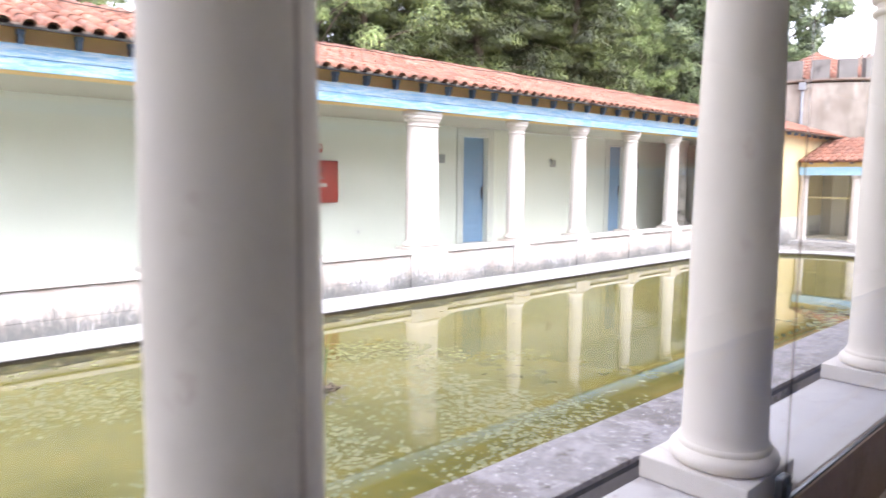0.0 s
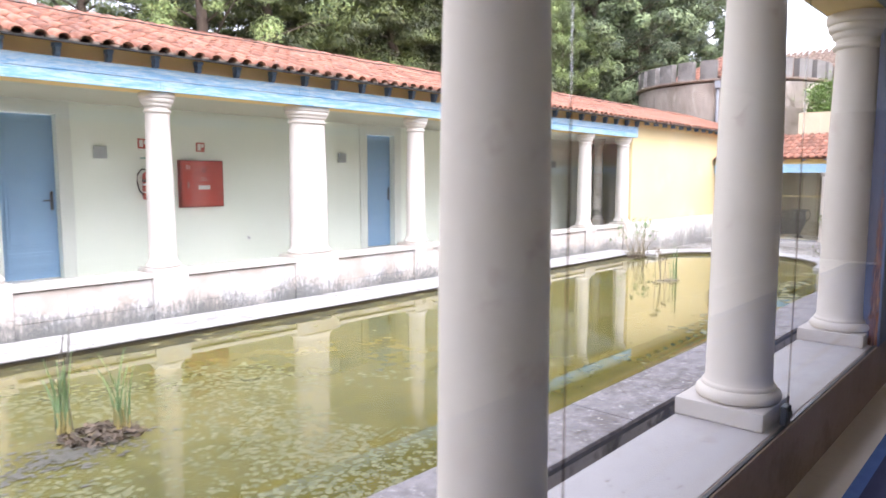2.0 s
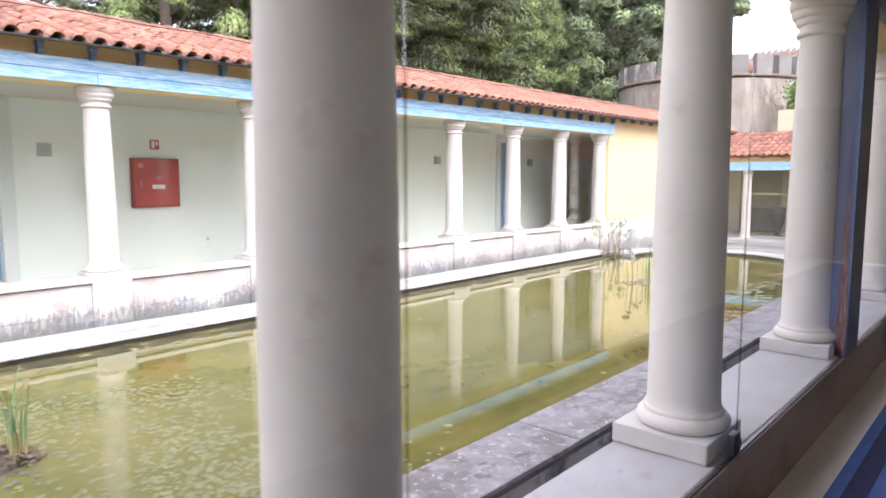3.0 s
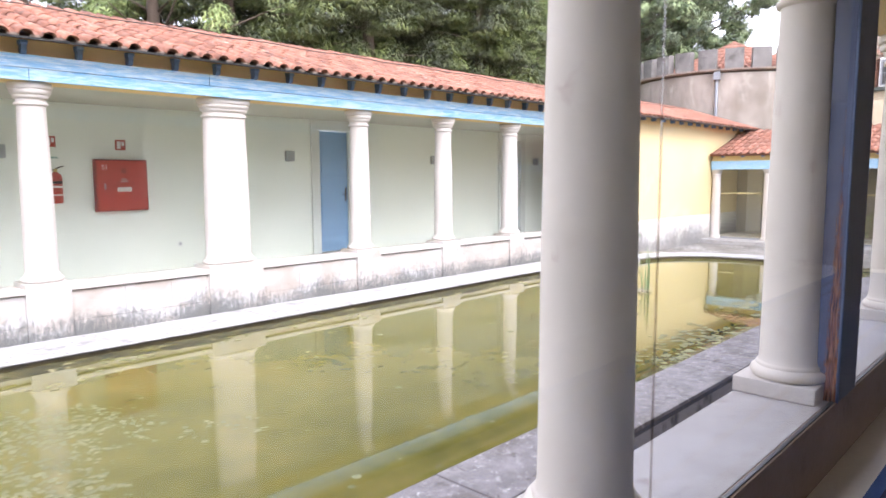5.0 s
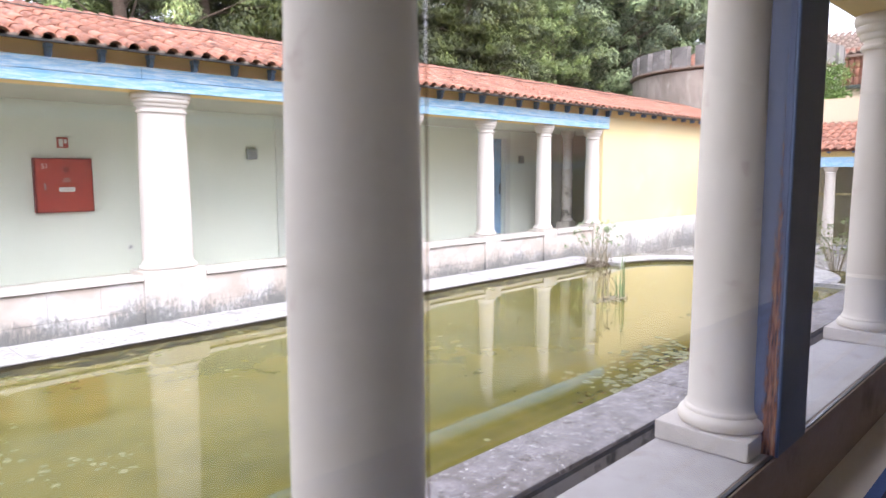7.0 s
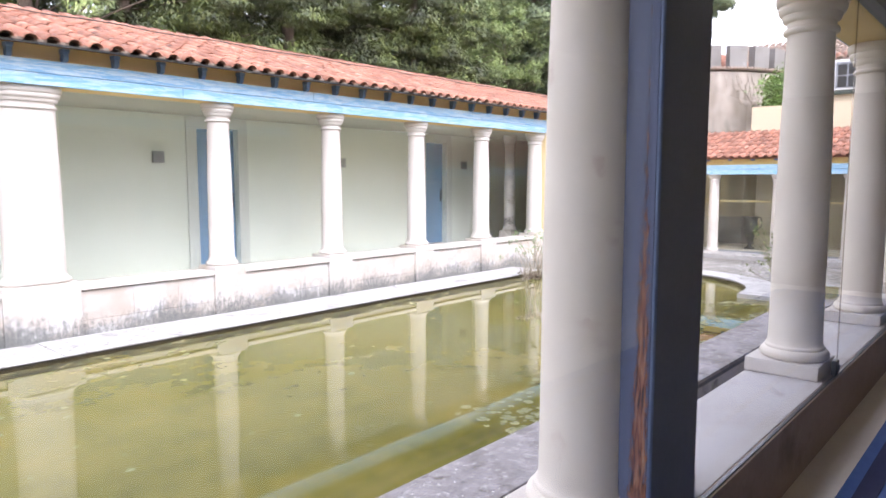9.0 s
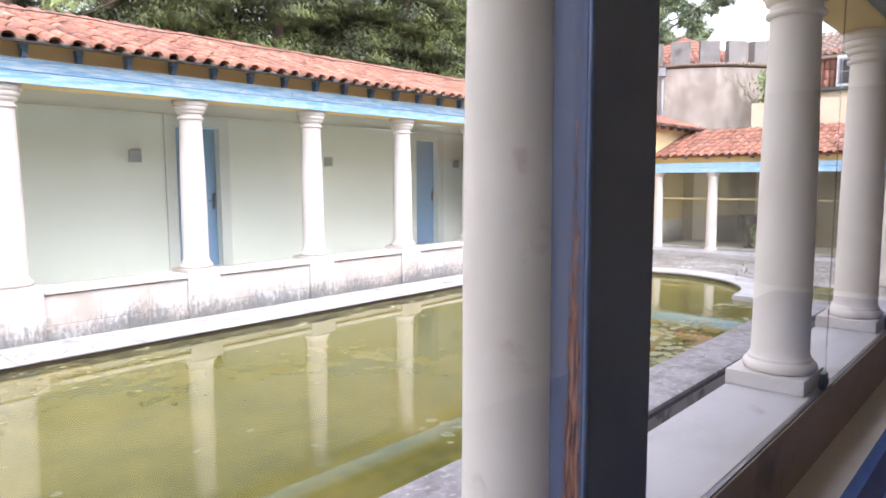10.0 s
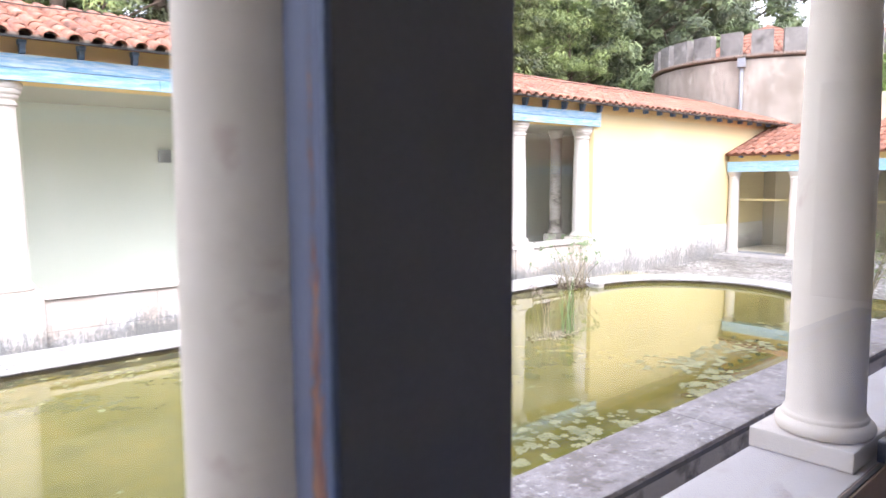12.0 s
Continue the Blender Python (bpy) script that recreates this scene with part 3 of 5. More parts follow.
# ------------------------------------------------------------------ columns
def column(name, h, a, mat, label, group, pedestal, girth=1.0):
    """A plain turned column with base ring and moulded cap; a > 0 makes the oval pier."""
    ob = thing(name, (0, 0, 0), label, "column", group)
    t = h - 1.90
    base = [(0.172, 0.0), (0.184, 0.005), (0.191, 0.018), (0.192, 0.032), (0.187, 0.046), (0.172, 0.056), (0.172, 0.056), (0.165, 0.057), (0.165, 0.057), (0.166, 0.066), (0.163, 0.075),
            (0.157, 0.078), (0.157, 0.078), (0.152, 0.088), (0.150, 0.115)]
    shaft = [(0.150, 0.115), (0.148, 0.30), (0.146, 0.7 + t / 2), (0.140, 1.1 + t), (0.132, 1.4 + t), (0.126, 1.68 + t)]
    cap = [(0.126, 1.68 + t), (0.146, 1.685 + t), (0.150, 1.698 + t), (0.146, 1.711 + t), (0.130, 1.716 + t), (0.130, 1.716 + t), (0.129, 1.745 + t), (0.129, 1.745 + t), (0.150, 1.752 + t), (0.156, 1.77 + t),
           (0.158, 1.785 + t), (0.158, 1.785 + t), (0.172, 1.79 + t), (0.180, 1.81 + t), (0.182, 1.828 + t), (0.176, 1.834 + t), (0.176, 1.834 + t), (0.190, 1.84 + t), (0.195, 1.86 + t), (0.195, 1.888 + t), (0.188, 1.90 + t)]
    base, shaft, cap = [[(r * girth, z) for r, z in p] for p in (base, shaft, cap)]
    part("base", lathe(base, a, 40), mat, ob, "", True)
    part("shaft", lathe(shaft, a, 40), mat, ob, "", True)
    part("capital", lathe(cap, a, 40), mat, ob, "", True)
    pw, y0, y1, z0, z1, pm = pedestal
    part("pedestal", boxed(-pw - a, pw + a, y0, y1, z0, z1, bevel=0.008), pm, ob)
    return ob


far_ped = (0.205, FAR_Y - 7.44, 0.20, -0.20 - FOOT_Z, 0.0, "die")
FAR_H = BEAM_LOW - FOOT_Z
first = column("column", FAR_H, 0.0, "lime", "white limewashed column on a stained pedestal", "columns of the far gallery", far_ped)
first.location = (FAR_COLS[0], 7.44, FOOT_Z)
for x in FAR_COLS[1:]:
    copy_thing(first, pose(x, 7.44, FOOT_Z))
pier = column("oval_pier", FAR_H, 0.13, "lime", "wide oval white limewashed pier on a stained pedestal", "", (0.225, FAR_Y - 7.44, 0.20, -0.20 - FOOT_Z, 0.0, "die"))
pier.location = (FAR_PIER, 7.44, FOOT_Z)

inner = column("column", FAR_H, 0.0, "channel", "grey column standing inside the gallery behind the glass", "", (0.205, -0.20, 0.20, -0.33, 0.0, "channel"))
inner.location = (15.46, 8.19, FOOT_Z)
inner.scale = (0.78, 0.78, 1.0)

near_ped = (0.190, -0.170, 0.213, -0.081, 0.0, "plinth")
first = column("column", NEAR_BEAM - 0.556, 0.0, "near_stone", "pale grey stone column on a low square plinth", "columns of the glazed gallery", near_ped, 0.94)
first.location = (NEAR_COLS[0], NEAR_Y, 0.556)
for x in NEAR_COLS[1:]:
    copy_thing(first, pose(x, NEAR_Y, 0.556))
pier = column("oval_pier", NEAR_BEAM - 0.556, 0.15, "near_stone", "wide oval pale stone pier beside the blue wooden post", "", (0.180, -0.170, 0.213, -0.081, 0.0, "plinth"), 0.94)
pier.location = (NEAR_PIER, NEAR_Y, 0.556)

# ------------------------------------------------------------------ far gallery
parapet = thing("parapet_far", (0, 0, 0), "low limewashed parapet with black algae streaks", "parapet", "", "structure")
stops = sorted([(x, 0.205) for x in FAR_COLS] + [(FAR_PIER, 0.355), (0.83, 0.205), (-1.0, 0.205), (-3.0, 0.205), (-6.0, 0.205), (X0 - 0.2, 0.205)])
for (xa, ha), (xb, hb) in zip(stops, stops[1:]):
    a, b = xa + ha, xb - hb
    wide = b - a
    for z0, z1, cuts in ((0.118, 0.424, (0.0, 0.36, 0.70, 1.0)), (-0.20, 0.115, (0.0, 0.22, 0.55, 0.82, 1.0))):
        for p, q in zip(cuts, cuts[1:]):
            dy = random.uniform(0.0, 0.003)
            part("block", boxed(a + wide * p + 0.001, a + wide * q - 0.001, FAR_Y + 0.033 + dy, FAR_Y + 0.33, z0, z1, bevel=0.002), "die", parapet)
    part("cap_stone", boxed(a, b, FAR_Y - 0.004, FAR_Y + 0.36, 0.434, 0.486, bevel=0.012), "lime", parapet)
    part("pane", boxed(a - 0.06, b + 0.06, 7.440, 7.450, 0.489, BEAM_LOW - 0.01), "glass", parapet).visible_shadow = False
structure("floor_far", boxed(X0, X1, FAR_Y + 0.3, FAR_WALL + 0.3, 0.0, FAR_FLOOR), "floor", "beige tiled gallery floor", "floor")

bm = bmesh.new()
doors = [(3.36, 4.04), (9.36, 10.06), (14.45, 15.10)]
cuts = [X0] + [c for d in doors for c in d] + [X1]
for i in range(0, len(cuts), 2):
    box(bm, cuts[i], cuts[i + 1], FAR_WALL, FAR_WALL + 0.3, FAR_FLOOR, 2.62)
for a, b in doors:
    box(bm, a, b, FAR_WALL, FAR_WALL + 0.3, FAR_FLOOR + 2.14, 2.62)
structure("wall_far", bm, "green_wall", "pale green plastered gallery wall", "wall")
structure("wall_left_end", boxed(X0 - 0.3, X0, -1.7, 10.0, -0.6, 2.4), "white_wall", "plain plastered end wall", "wall")
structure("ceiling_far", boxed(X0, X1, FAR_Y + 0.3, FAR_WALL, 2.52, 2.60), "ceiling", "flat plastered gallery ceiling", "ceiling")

def gallery_door(a, b, label):
    d = thing("door", ((a + b) / 2, FAR_WALL, FAR_FLOOR), label, "door", "doors of the gallery")
    w = (b - a) / 2
    part("leaf", boxed(-w + 0.005, w - 0.005, 0.10, 0.145, 0.012, 2.13), "blue_door", d)
    for z0, z1 in ((0.10, 0.36), (0.42, 1.30), (1.36, 2.03)):
        bm = bmesh.new()
        box(bm, -w + 0.07, w - 0.07, 0.088, 0.101, z0, z1, bevel=0.008)
        box(bm, -w + 0.11, w - 0.11, 0.080, 0.089, z0 + 0.04, z1 - 0.04, bevel=0.006)
        part("panel", bm, "blue_door", d)
    for s in (-1, 1):
        part("jamb", boxed(*sorted((s * w, s * (w + 0.17))), -0.035, 0.0, 0.0, 2.139, bevel=0.008), "surround", d)
    part("lintel", boxed(-w - 0.17, w + 0.17, -0.035, 0.0, 2.142, 2.32, bevel=0.008), "surround", d)
    part("cornice", boxed(-w - 0.20, w + 0.20, -0.055, -0.003, 2.322, 2.352, bevel=0.008), "surround", d)
    plate = part("handle_plate", boxed(w - 0.085, w - 0.045, 0.072, 0.088, 0.90, 1.12, bevel=0.005), "clamp", d, "dark metal handle plate")
    bm = tube([(w - 0.065, 0.075, 1.03), (w - 0.065, 0.035, 1.03), (w - 0.10, 0.030, 1.03), (w - 0.18, 0.030, 1.025)], 0.009, 8)
    part("lever", bm, "clamp", plate, "dark metal lever handle", True)
    part("lock", lathe([(0.018, 0), (0.018, 0.02)], 0, 12), "rubber", plate, "black lock box").matrix_basis = pose(w - 0.065, 0.074, 1.13, 90, 0, 0)
    return d


gallery_door(*doors[0], "pale blue panelled wooden door, closed, with dark lever")
gallery_door(*doors[1], "pale blue panelled door, closed, behind a column")
gallery_door(*doors[2], "pale blue panelled door near the yellow wall, closed")

# beam of two weathered boards, yellow soffit, frieze, brackets
beam = thing("beam_far", (0, 0, 0), "weathered blue timber beam rubbed to white", "beam", "", "structure")
BX1 = 15.46
xs = [X0, -6.0, -2.5, 0.9, 4.3, 7.9, 11.6, BX1]
for a, b in zip(xs, xs[1:]):
    part("board", boxed(a + 0.002, b - 0.002, 7.195, 7.25, BEAM_LOW, 2.575, bevel=0.004), "blue_beam", beam)
xs = [X0, -7.5, -4.4, -1.0, 2.6, 6.1, 9.7, 13.0, BX1]
for a, b in zip(xs, xs[1:]):
    part("board", boxed(a + 0.002, b - 0.002, 7.185, 7.25, 2.579, 2.70, bevel=0.005), "blue_upper", beam)
structure("beam_core", boxed(X0, BX1, 7.253, 7.55, BEAM_LOW - 0.001, 2.70), "ochre", "ochre painted underside of the beam", "beam")
structure("frieze", boxed(X0, X1, 7.27, 7.55, 2.703, 2.95), "frieze", "pale ochre painted frieze under the eaves", "frieze")

# yellow end wall with a stained white footing
structure("wall_yellow", boxed(15.36, X1, 7.272, 7.60, 0.515, BEAM_LOW - 0.001), "yellow", "bright yellow limewashed wall", "wall")
structure("yellow_upper", boxed(BX1 + 0.002, X1, 7.27, 7.60, BEAM_LOW - 0.0005, 2.70), "yellow", "bright yellow limewashed wall under the eaves", "wall")
structure("wall_footing", boxed(15.41, X1, 7.25, 7.60, -0.3, 0.515, bevel=0.01), "yellow_base", "white footing with grey algae stains", "wall")

# ------------------------------------------------------------------ tiled roof of the gallery
EAVE_Y, EAVE_Z, RIDGE_Y = 6.90, 2.825, 8.95
SLOPE = math.radians(18.0)
RUN = (RIDGE_Y - EAVE_Y) / math.cos(SLOPE)
roof = thing("roof_far", (0, 0, 0), "red clay barrel-tile roof over the gallery", "roof", "", "structure")
bm = bmesh.new()
rz = EAVE_Z + (RIDGE_Y - EAVE_Y) * math.tan(SLOPE)
prof = [(EAVE_Y + 0.03, EAVE_Z - 0.015), (RIDGE_Y, rz - 0.02), (11.2, EAVE_Z - 0.02), (11.2, EAVE_Z - 0.08), (RIDGE_Y, rz - 0.10), (EAVE_Y + 0.03, EAVE_Z - 0.035)]
ends = [[bm.verts.new((x, y, z)) for y, z in prof] for x in (X0, X1)]
bm.faces.new(ends[0])
bm.faces.new(ends[1][::-1])
for i in range(6):
    bm.faces.new((ends[0][i], ends[1][i], ends[1][(i + 1) % 6], ends[0][(i + 1) % 6]))
part("roof_bed", bm, "tile_bed", roof)
fill = bmesh.new()
random.seed(17)
for i in range(int((X1 - X0) / 0.19) + 1):
    cx = X0 + 0.19 * (i + 0.5) + 0.095
    box(fill, cx - 0.052, cx + 0.052, EAVE_Y - 0.002 + random.uniform(0, 0.012), EAVE_Y + 0.06, EAVE_Z - 0.011, EAVE_Z + 0.006 + random.uniform(0, 0.014), bevel=0.004)
tagged(part("mortar_fillets", fill, "mortar", roof, "weathered mortar between the eave tiles"), kind="stuff")
part("eave_board", boxed(X0, X1, EAVE_Y - 0.005, EAVE_Y + 0.028, EAVE_Z - 0.030, EAVE_Z - 0.012), "rubber", roof, "black eave board")


def barrel(bm, length=0.43, r0=0.069, r1=0.058, up=True, n=6, m=None, thick=0.013):
    """A half-round clay tile along +y, its mouth at y = 0."""
    m = m or Matrix.Identity(4)
    rows = []
    for y, r in ((0.0, r0), (length, r1)):
        for rr in (r, r - thick):
            row = []
            for i in range(n + 1):
                t = math.pi * i / n
                row.append(bm.verts.new(m @ Vector((rr * math.cos(t), y, rr * math.sin(t) * (0.78 if up else -0.72)))))
            rows.append(row)
    o0, i0, o1, i1 = rows
    for i in range(n):
        bm.faces.new((o0[i], o0[i + 1], o1[i + 1], o1[i]))
        bm.faces.new((i0[i + 1], i0[i], i1[i], i1[i + 1]))
        bm.faces.new((o0[i + 1], o0[i], i0[i], i0[i + 1]))
        bm.faces.new((o1[i], o1[i + 1], i1[i + 1], i1[i]))
    return bm


def on_slope(x, s, dz=0.0):
    return Matrix.Translation((x, EAVE_Y + s * math.cos(SLOPE), EAVE_Z + s * math.sin(SLOPE) + dz)) @ Matrix.Rotation(SLOPE, 4, "X")


random.seed(11)
tile_mesh = mesh_of("tile", barrel(bmesh.new()), "tile", True)
rest = bmesh.new()
PITCH, EXPO = 0.19, 0.29
rows_n = int(RUN / EXPO) + 1
cols_n = int((X1 - X0) / PITCH)
tile_pose = []
for j in range(rows_n):
    for i in range(cols_n):
        x = X0 + PITCH * (i + 0.5)
        m = on_slope(x + random.uniform(-0.008, 0.008), j * EXPO - 0.05 + random.uniform(-0.015, 0.015), 0.012) @ pose(0, 0, 0, random.uniform(-1.6, 0.6), random.uniform(-3, 3), random.uniform(-1.5, 1.5))
        if j < 2 and 2.5 < x < 22:
            tile_pose.append(m)
        else:
            barrel(rest, m=m, n=5)
        barrel(rest, m=on_slope(x + PITCH / 2, j * EXPO + 0.02, 0.050), up=False, n=4, r0=0.070, r1=0.080)
tagged(part("tile_field", rest, "tile_rest", roof, "weathered red clay tiles", True), kind="stuff")
ridge = bmesh.new()
for i in range(int((X1 - X0) / 0.36)):
    barrel(ridge, 0.43, 0.11, 0.10, m=Matrix.Translation((X0 + 0.36 * i, RIDGE_Y, rz - 0.03)) @ pose(0, 0, 0, 0, random.uniform(-3, 3), -90 + random.uniform(-2, 2)))
tagged(part("ridge_tiles", ridge, "tile_rest", roof, "mortared ridge tiles", True), kind="stuff")
# rafter ends
br = bmesh.new()
for half, pts in ((0.032, [(7.268, 2.792), (7.268, 2.835), (7.165, 2.828), (7.165, 2.800), (7.175, 2.792)]),
                  (0.024, [(7.268, 2.704), (7.268, 2.791), (7.178, 2.791), (7.178, 2.752), (7.188, 2.728), (7.206, 2.710), (7.225, 2.704)])):
    l_, r_ = [[br.verts.new((x, y, z)) for y, z in pts] for x in (-half, half)]
    br.faces.new(l_)
    br.faces.new(r_[::-1])
    for i in range(len(pts)):
        br.faces.new((l_[i], r_[i], r_[(i + 1) % len(pts)], l_[(i + 1) % len(pts)]))
bme = mesh_of("rafter_end", br, "blue_bracket")
sb = bmesh.new()
box(sb, -0.024, 0.024, 7.16, 7.268, 2.775, 2.852, bevel=0.006)
bme_small = mesh_of("rafter_end", sb, "blue_bracket")
x = 6.70 - 0.486 * 32
while x < X1:
    if x > X0:
        o = new("rafter_end", bme if x < BX1 else bme_small)
        o.parent = roof
        o.location = (x, 0, 0)
    x += 0.486
cable = tube([(X0 + 0.4 * i, 8.42, EAVE_Z + 1.52 * math.tan(SLOPE) + 0.095 + 0.012 * math.sin(i * 1.7)) for i in range(77)], 0.007, 5)
tagged(part("roof_cable", cable, "rubber", None), "thin dark cable lying along the roof tiles", "cable")

# ------------------------------------------------------------------ low pavilion across the court's end
PX, PEAVE = 20.48, 2.06
P_FLOOR = -0.12
structure("pavilion_step", boxed(19.80, X1, -1.6, 7.25, -0.4, P_FLOOR, bevel=0.01), "coping", "pale stone step in front of the pavilion", "step")


def small_column(name, label, group):
    ob = thing(name, (0, 0, 0), label, "column", group)
    base = [(0.145, 0.0), (0.15, 0.03), (0.145, 0.05), (0.128, 0.06), (0.122, 0.08)]
    shaft = [(0.122, 0.08), (0.12, 0.6), (0.105, 1.57)]
    cap = [(0.105, 1.57), (0.122, 1.575), (0.122, 1.595), (0.108, 1.60), (0.11, 1.625), (0.13, 1.64), (0.138, 1.67), (0.152, 1.68), (0.155, 1.72)]
    for nm, pr in (("base", base), ("shaft", shaft), ("capital", cap)):
        part(nm, lathe(pr, 0, 24), "lime", ob, "", True)
    return ob


first = small_column("column", "slim white column of the low pavilion", "columns of the pavilion")
first.location = (PX, 7.15, P_FLOOR)
first.scale = (1.0, 1.0, 1.055)
for y in (5.83, 4.42, 3.0, 1.58, 0.15):
    copy_thing(first, pose(PX, y, P_FLOOR))
beam = thing("beam_pavilion", (0, 0, 0), "blue painted timber beam of the pavilion", "beam", "", "structure")
part("board", boxed(PX - 0.17, PX + 0.15, -1.5, 7.24, 1.695, 1.805, bevel=0.005), "blue_beam", beam)
part("board", boxed(PX - 0.18, PX + 0.15, -1.5, 7.24, 1.808, 1.915, bevel=0.005), "blue_beam", beam)
structure("frieze_pavilion", boxed(PX - 0.10, PX + 0.15, -1.5, 7.24, 1.918, 2.06), "ochre", "ochre painted frieze under the pavilion eaves", "frieze")
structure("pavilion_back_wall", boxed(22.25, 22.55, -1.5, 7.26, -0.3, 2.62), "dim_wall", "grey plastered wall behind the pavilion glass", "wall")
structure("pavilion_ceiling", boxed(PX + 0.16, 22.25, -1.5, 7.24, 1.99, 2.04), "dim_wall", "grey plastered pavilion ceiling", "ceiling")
structure("pavilion_floor", boxed(PX + 0.2, 22.25, -1.5, 7.24, P_FLOOR + 0.005, P_FLOOR + 0.045), "floor", "beige tiled pavilion floor", "floor")
pane = thing("window_pavilion", (0, 0, 0), "greenish glazing between the pavilion columns", "window", "", "structure")
for a, b in ((7.12, 5.86), (5.78, 4.46), (4.38, 3.04), (2.96, 1.62), (1.54, 0.19)):
    part("pane", boxed(PX, PX + 0.012, b, a, P_FLOOR + 0.02, 1.69), "glass_dim", pane).visible_shadow = False
    part("frame_rail", boxed(PX - 0.015, PX + 0.03, b, a, P_FLOOR + 0.002, P_FLOOR + 0.04), "zinc", pane)
rail = structure("rail_yellow", boxed(PX + 0.25, PX + 0.29, 0.0, 7.2, 1.045, 1.09, bevel=0.006), "yellow", "pale yellow bar across the pavilion glass", "rail")
for y in (6.75, 5.2):
    structure("pavilion_pilaster", boxed(22.17, 22.25, y - 0.2, y + 0.2, P_FLOOR + 0.05, 1.98), "white_wall", "pale plaster strip on the pavilion's back wall", "pilaster")

structure("pavilion_dado", boxed(22.205, 22.247, 5.42, 6.54, P_FLOOR + 0.05, 0.62, bevel=0.006), "dado", "dark grey dado on the pavilion's back wall", "dado")

urn = thing("vase", (21.05, 5.16, P_FLOOR + 0.046), "dark two-handled vase on a slim foot", "vase")
part("bowl", lathe([(0.045, 0.16), (0.10, 0.26), (0.155, 0.44), (0.165, 0.58), (0.15, 0.66), (0.175, 0.74), (0.185, 0.77), (0.165, 0.775)], 0, 24), "urn", urn, "dark swelling bowl", True)
part("stem", lathe([(0.06, 0.05), (0.035, 0.10), (0.045, 0.165)], 0, 20), "urn", urn, "", True)
part("foot", lathe([(0.12, 0), (0.12, 0.025), (0.06, 0.055)], 0, 20), "urn", urn)
for sgn in (-1, 1):
    part("handle", tube([(0, sgn * 0.15, 0.46), (0, sgn * 0.25, 0.54), (0, sgn * 0.26, 0.68), (0, sgn * 0.20, 0.78), (0, sgn * 0.165, 0.74)], 0.018, 8), "urn", urn, "", True)

roofp = thing("roof_pavilion", (0, 0, 0), "red clay barrel-tile roof of the low pavilion", "roof", "", "structure")
PS = math.atan2(0.72, 2.35)
PB = Matrix.Translation((PX - 0.28, 7.25, PEAVE)) @ Matrix.Rotation(-math.pi / 2, 4, "Z") @ Matrix.Rotation(PS, 4, "X")
bm = bmesh.new()
v = [bm.verts.new(PB @ Vector(p)) for p in ((0, 0.03, -0.03), (8.8, 0.03, -0.03), (8.8, 2.55, -0.03), (0, 2.55, -0.03), (0, 0.03, 0.0), (8.8, 0.03, 0.0), (8.8, 2.55, 0.0), (0, 2.55, 0.0))]
for q in ((3, 2, 1, 0), (4, 5, 6, 7), (0, 1, 5, 4), (1, 2, 6, 5), (2, 3, 7, 6), (3, 0, 4, 7)):
    bm.faces.new([v[i] for i in q])
part("roof_bed", bm, "tile_bed", roofp)
restp = bmesh.new()
ptile_pose = []
for j in range(7):
    for i in range(49):
        x = 0.10 + 0.18 * i
        m = PB @ Matrix.Translation((x + random.uniform(-0.008, 0.008), j * 0.345 - 0.05 + random.uniform(-0.015, 0.015), 0.02)) @ pose(0, 0, 0, random.uniform(-1.5, 0.5), random.uniform(-3, 3), random.uniform(-1.5, 1.5))
        if i < 42:
            ptile_pose.append(m)
        else:
            barrel(restp, m=m, n=5)
        barrel(restp, m=PB @ Matrix.Translation((x + 0.09, j * 0.345 + 0.0, 0.06)), up=False, n=4, r0=0.066, r1=0.076)
tagged(part("tile_field", restp, "tile_rest", roofp, "weathered red clay tiles", True), kind="stuff")
pb = bmesh.new()
box(pb, -0.13, 0.0, -0.028, 0.028, -0.05, 0.0, bevel=0.006)
pbm = mesh_of("rafter_end", pb, "blue_bracket")
for i in range(17):
    o = new("rafter_end", pbm)
    o.parent = roofp
    o.location = (PX - 0.08, 6.95 - 0.5 * i, PEAVE - 0.005)

# cream garden wall behind the pavilion, with ivy
structure("wall_cream", boxed(22.90, 23.2, -3.0, 5.81, -0.3, 3.455), "cream", "cream plastered garden wall", "wall")

# ------------------------------------------------------------------ round tower
TX, TY, TR, TZ = 26.07, 8.96, 3.15, 4.68
tower = thing("round_tower", (TX, TY, -0.1), "weathered round tower with grey merlons and a tiled cone roof", "tower")
part("wall", lathe([(TR, 0), (TR, 2.5), (TR, TZ)], 0, 72), "tower", tower, "stained pinkish plaster wall", True)
part("cornice", lathe([(TR, TZ + 0.045), (TR + 0.035, TZ + 0.05), (TR + 0.045, TZ + 0.075), (TR + 0.035, TZ + 0.10), (TR - 0.1, TZ + 0.12)], 0, 72), "old_brick", tower, "thin brick cornice", True)
teeth = bmesh.new()
for i in range(200):
    a = 2 * math.pi * i / 200
    before = len(teeth.verts)
    box(teeth, TR + 0.02, TR + 0.095 + 0.01 * math.sin(i * 7.3), -0.038, 0.038, TZ + 0.075, TZ + 0.125)
    teeth.verts.ensure_lookup_table()
    bmesh.ops.rotate(teeth, verts=teeth.verts[before:], cent=(0, 0, 0), matrix=Matrix.Rotation(a, 3, "Z"))
tagged(part("brick_teeth", teeth, "old_brick", tower, "row of projecting brick ends"), kind="stuff")
mer = bmesh.new()
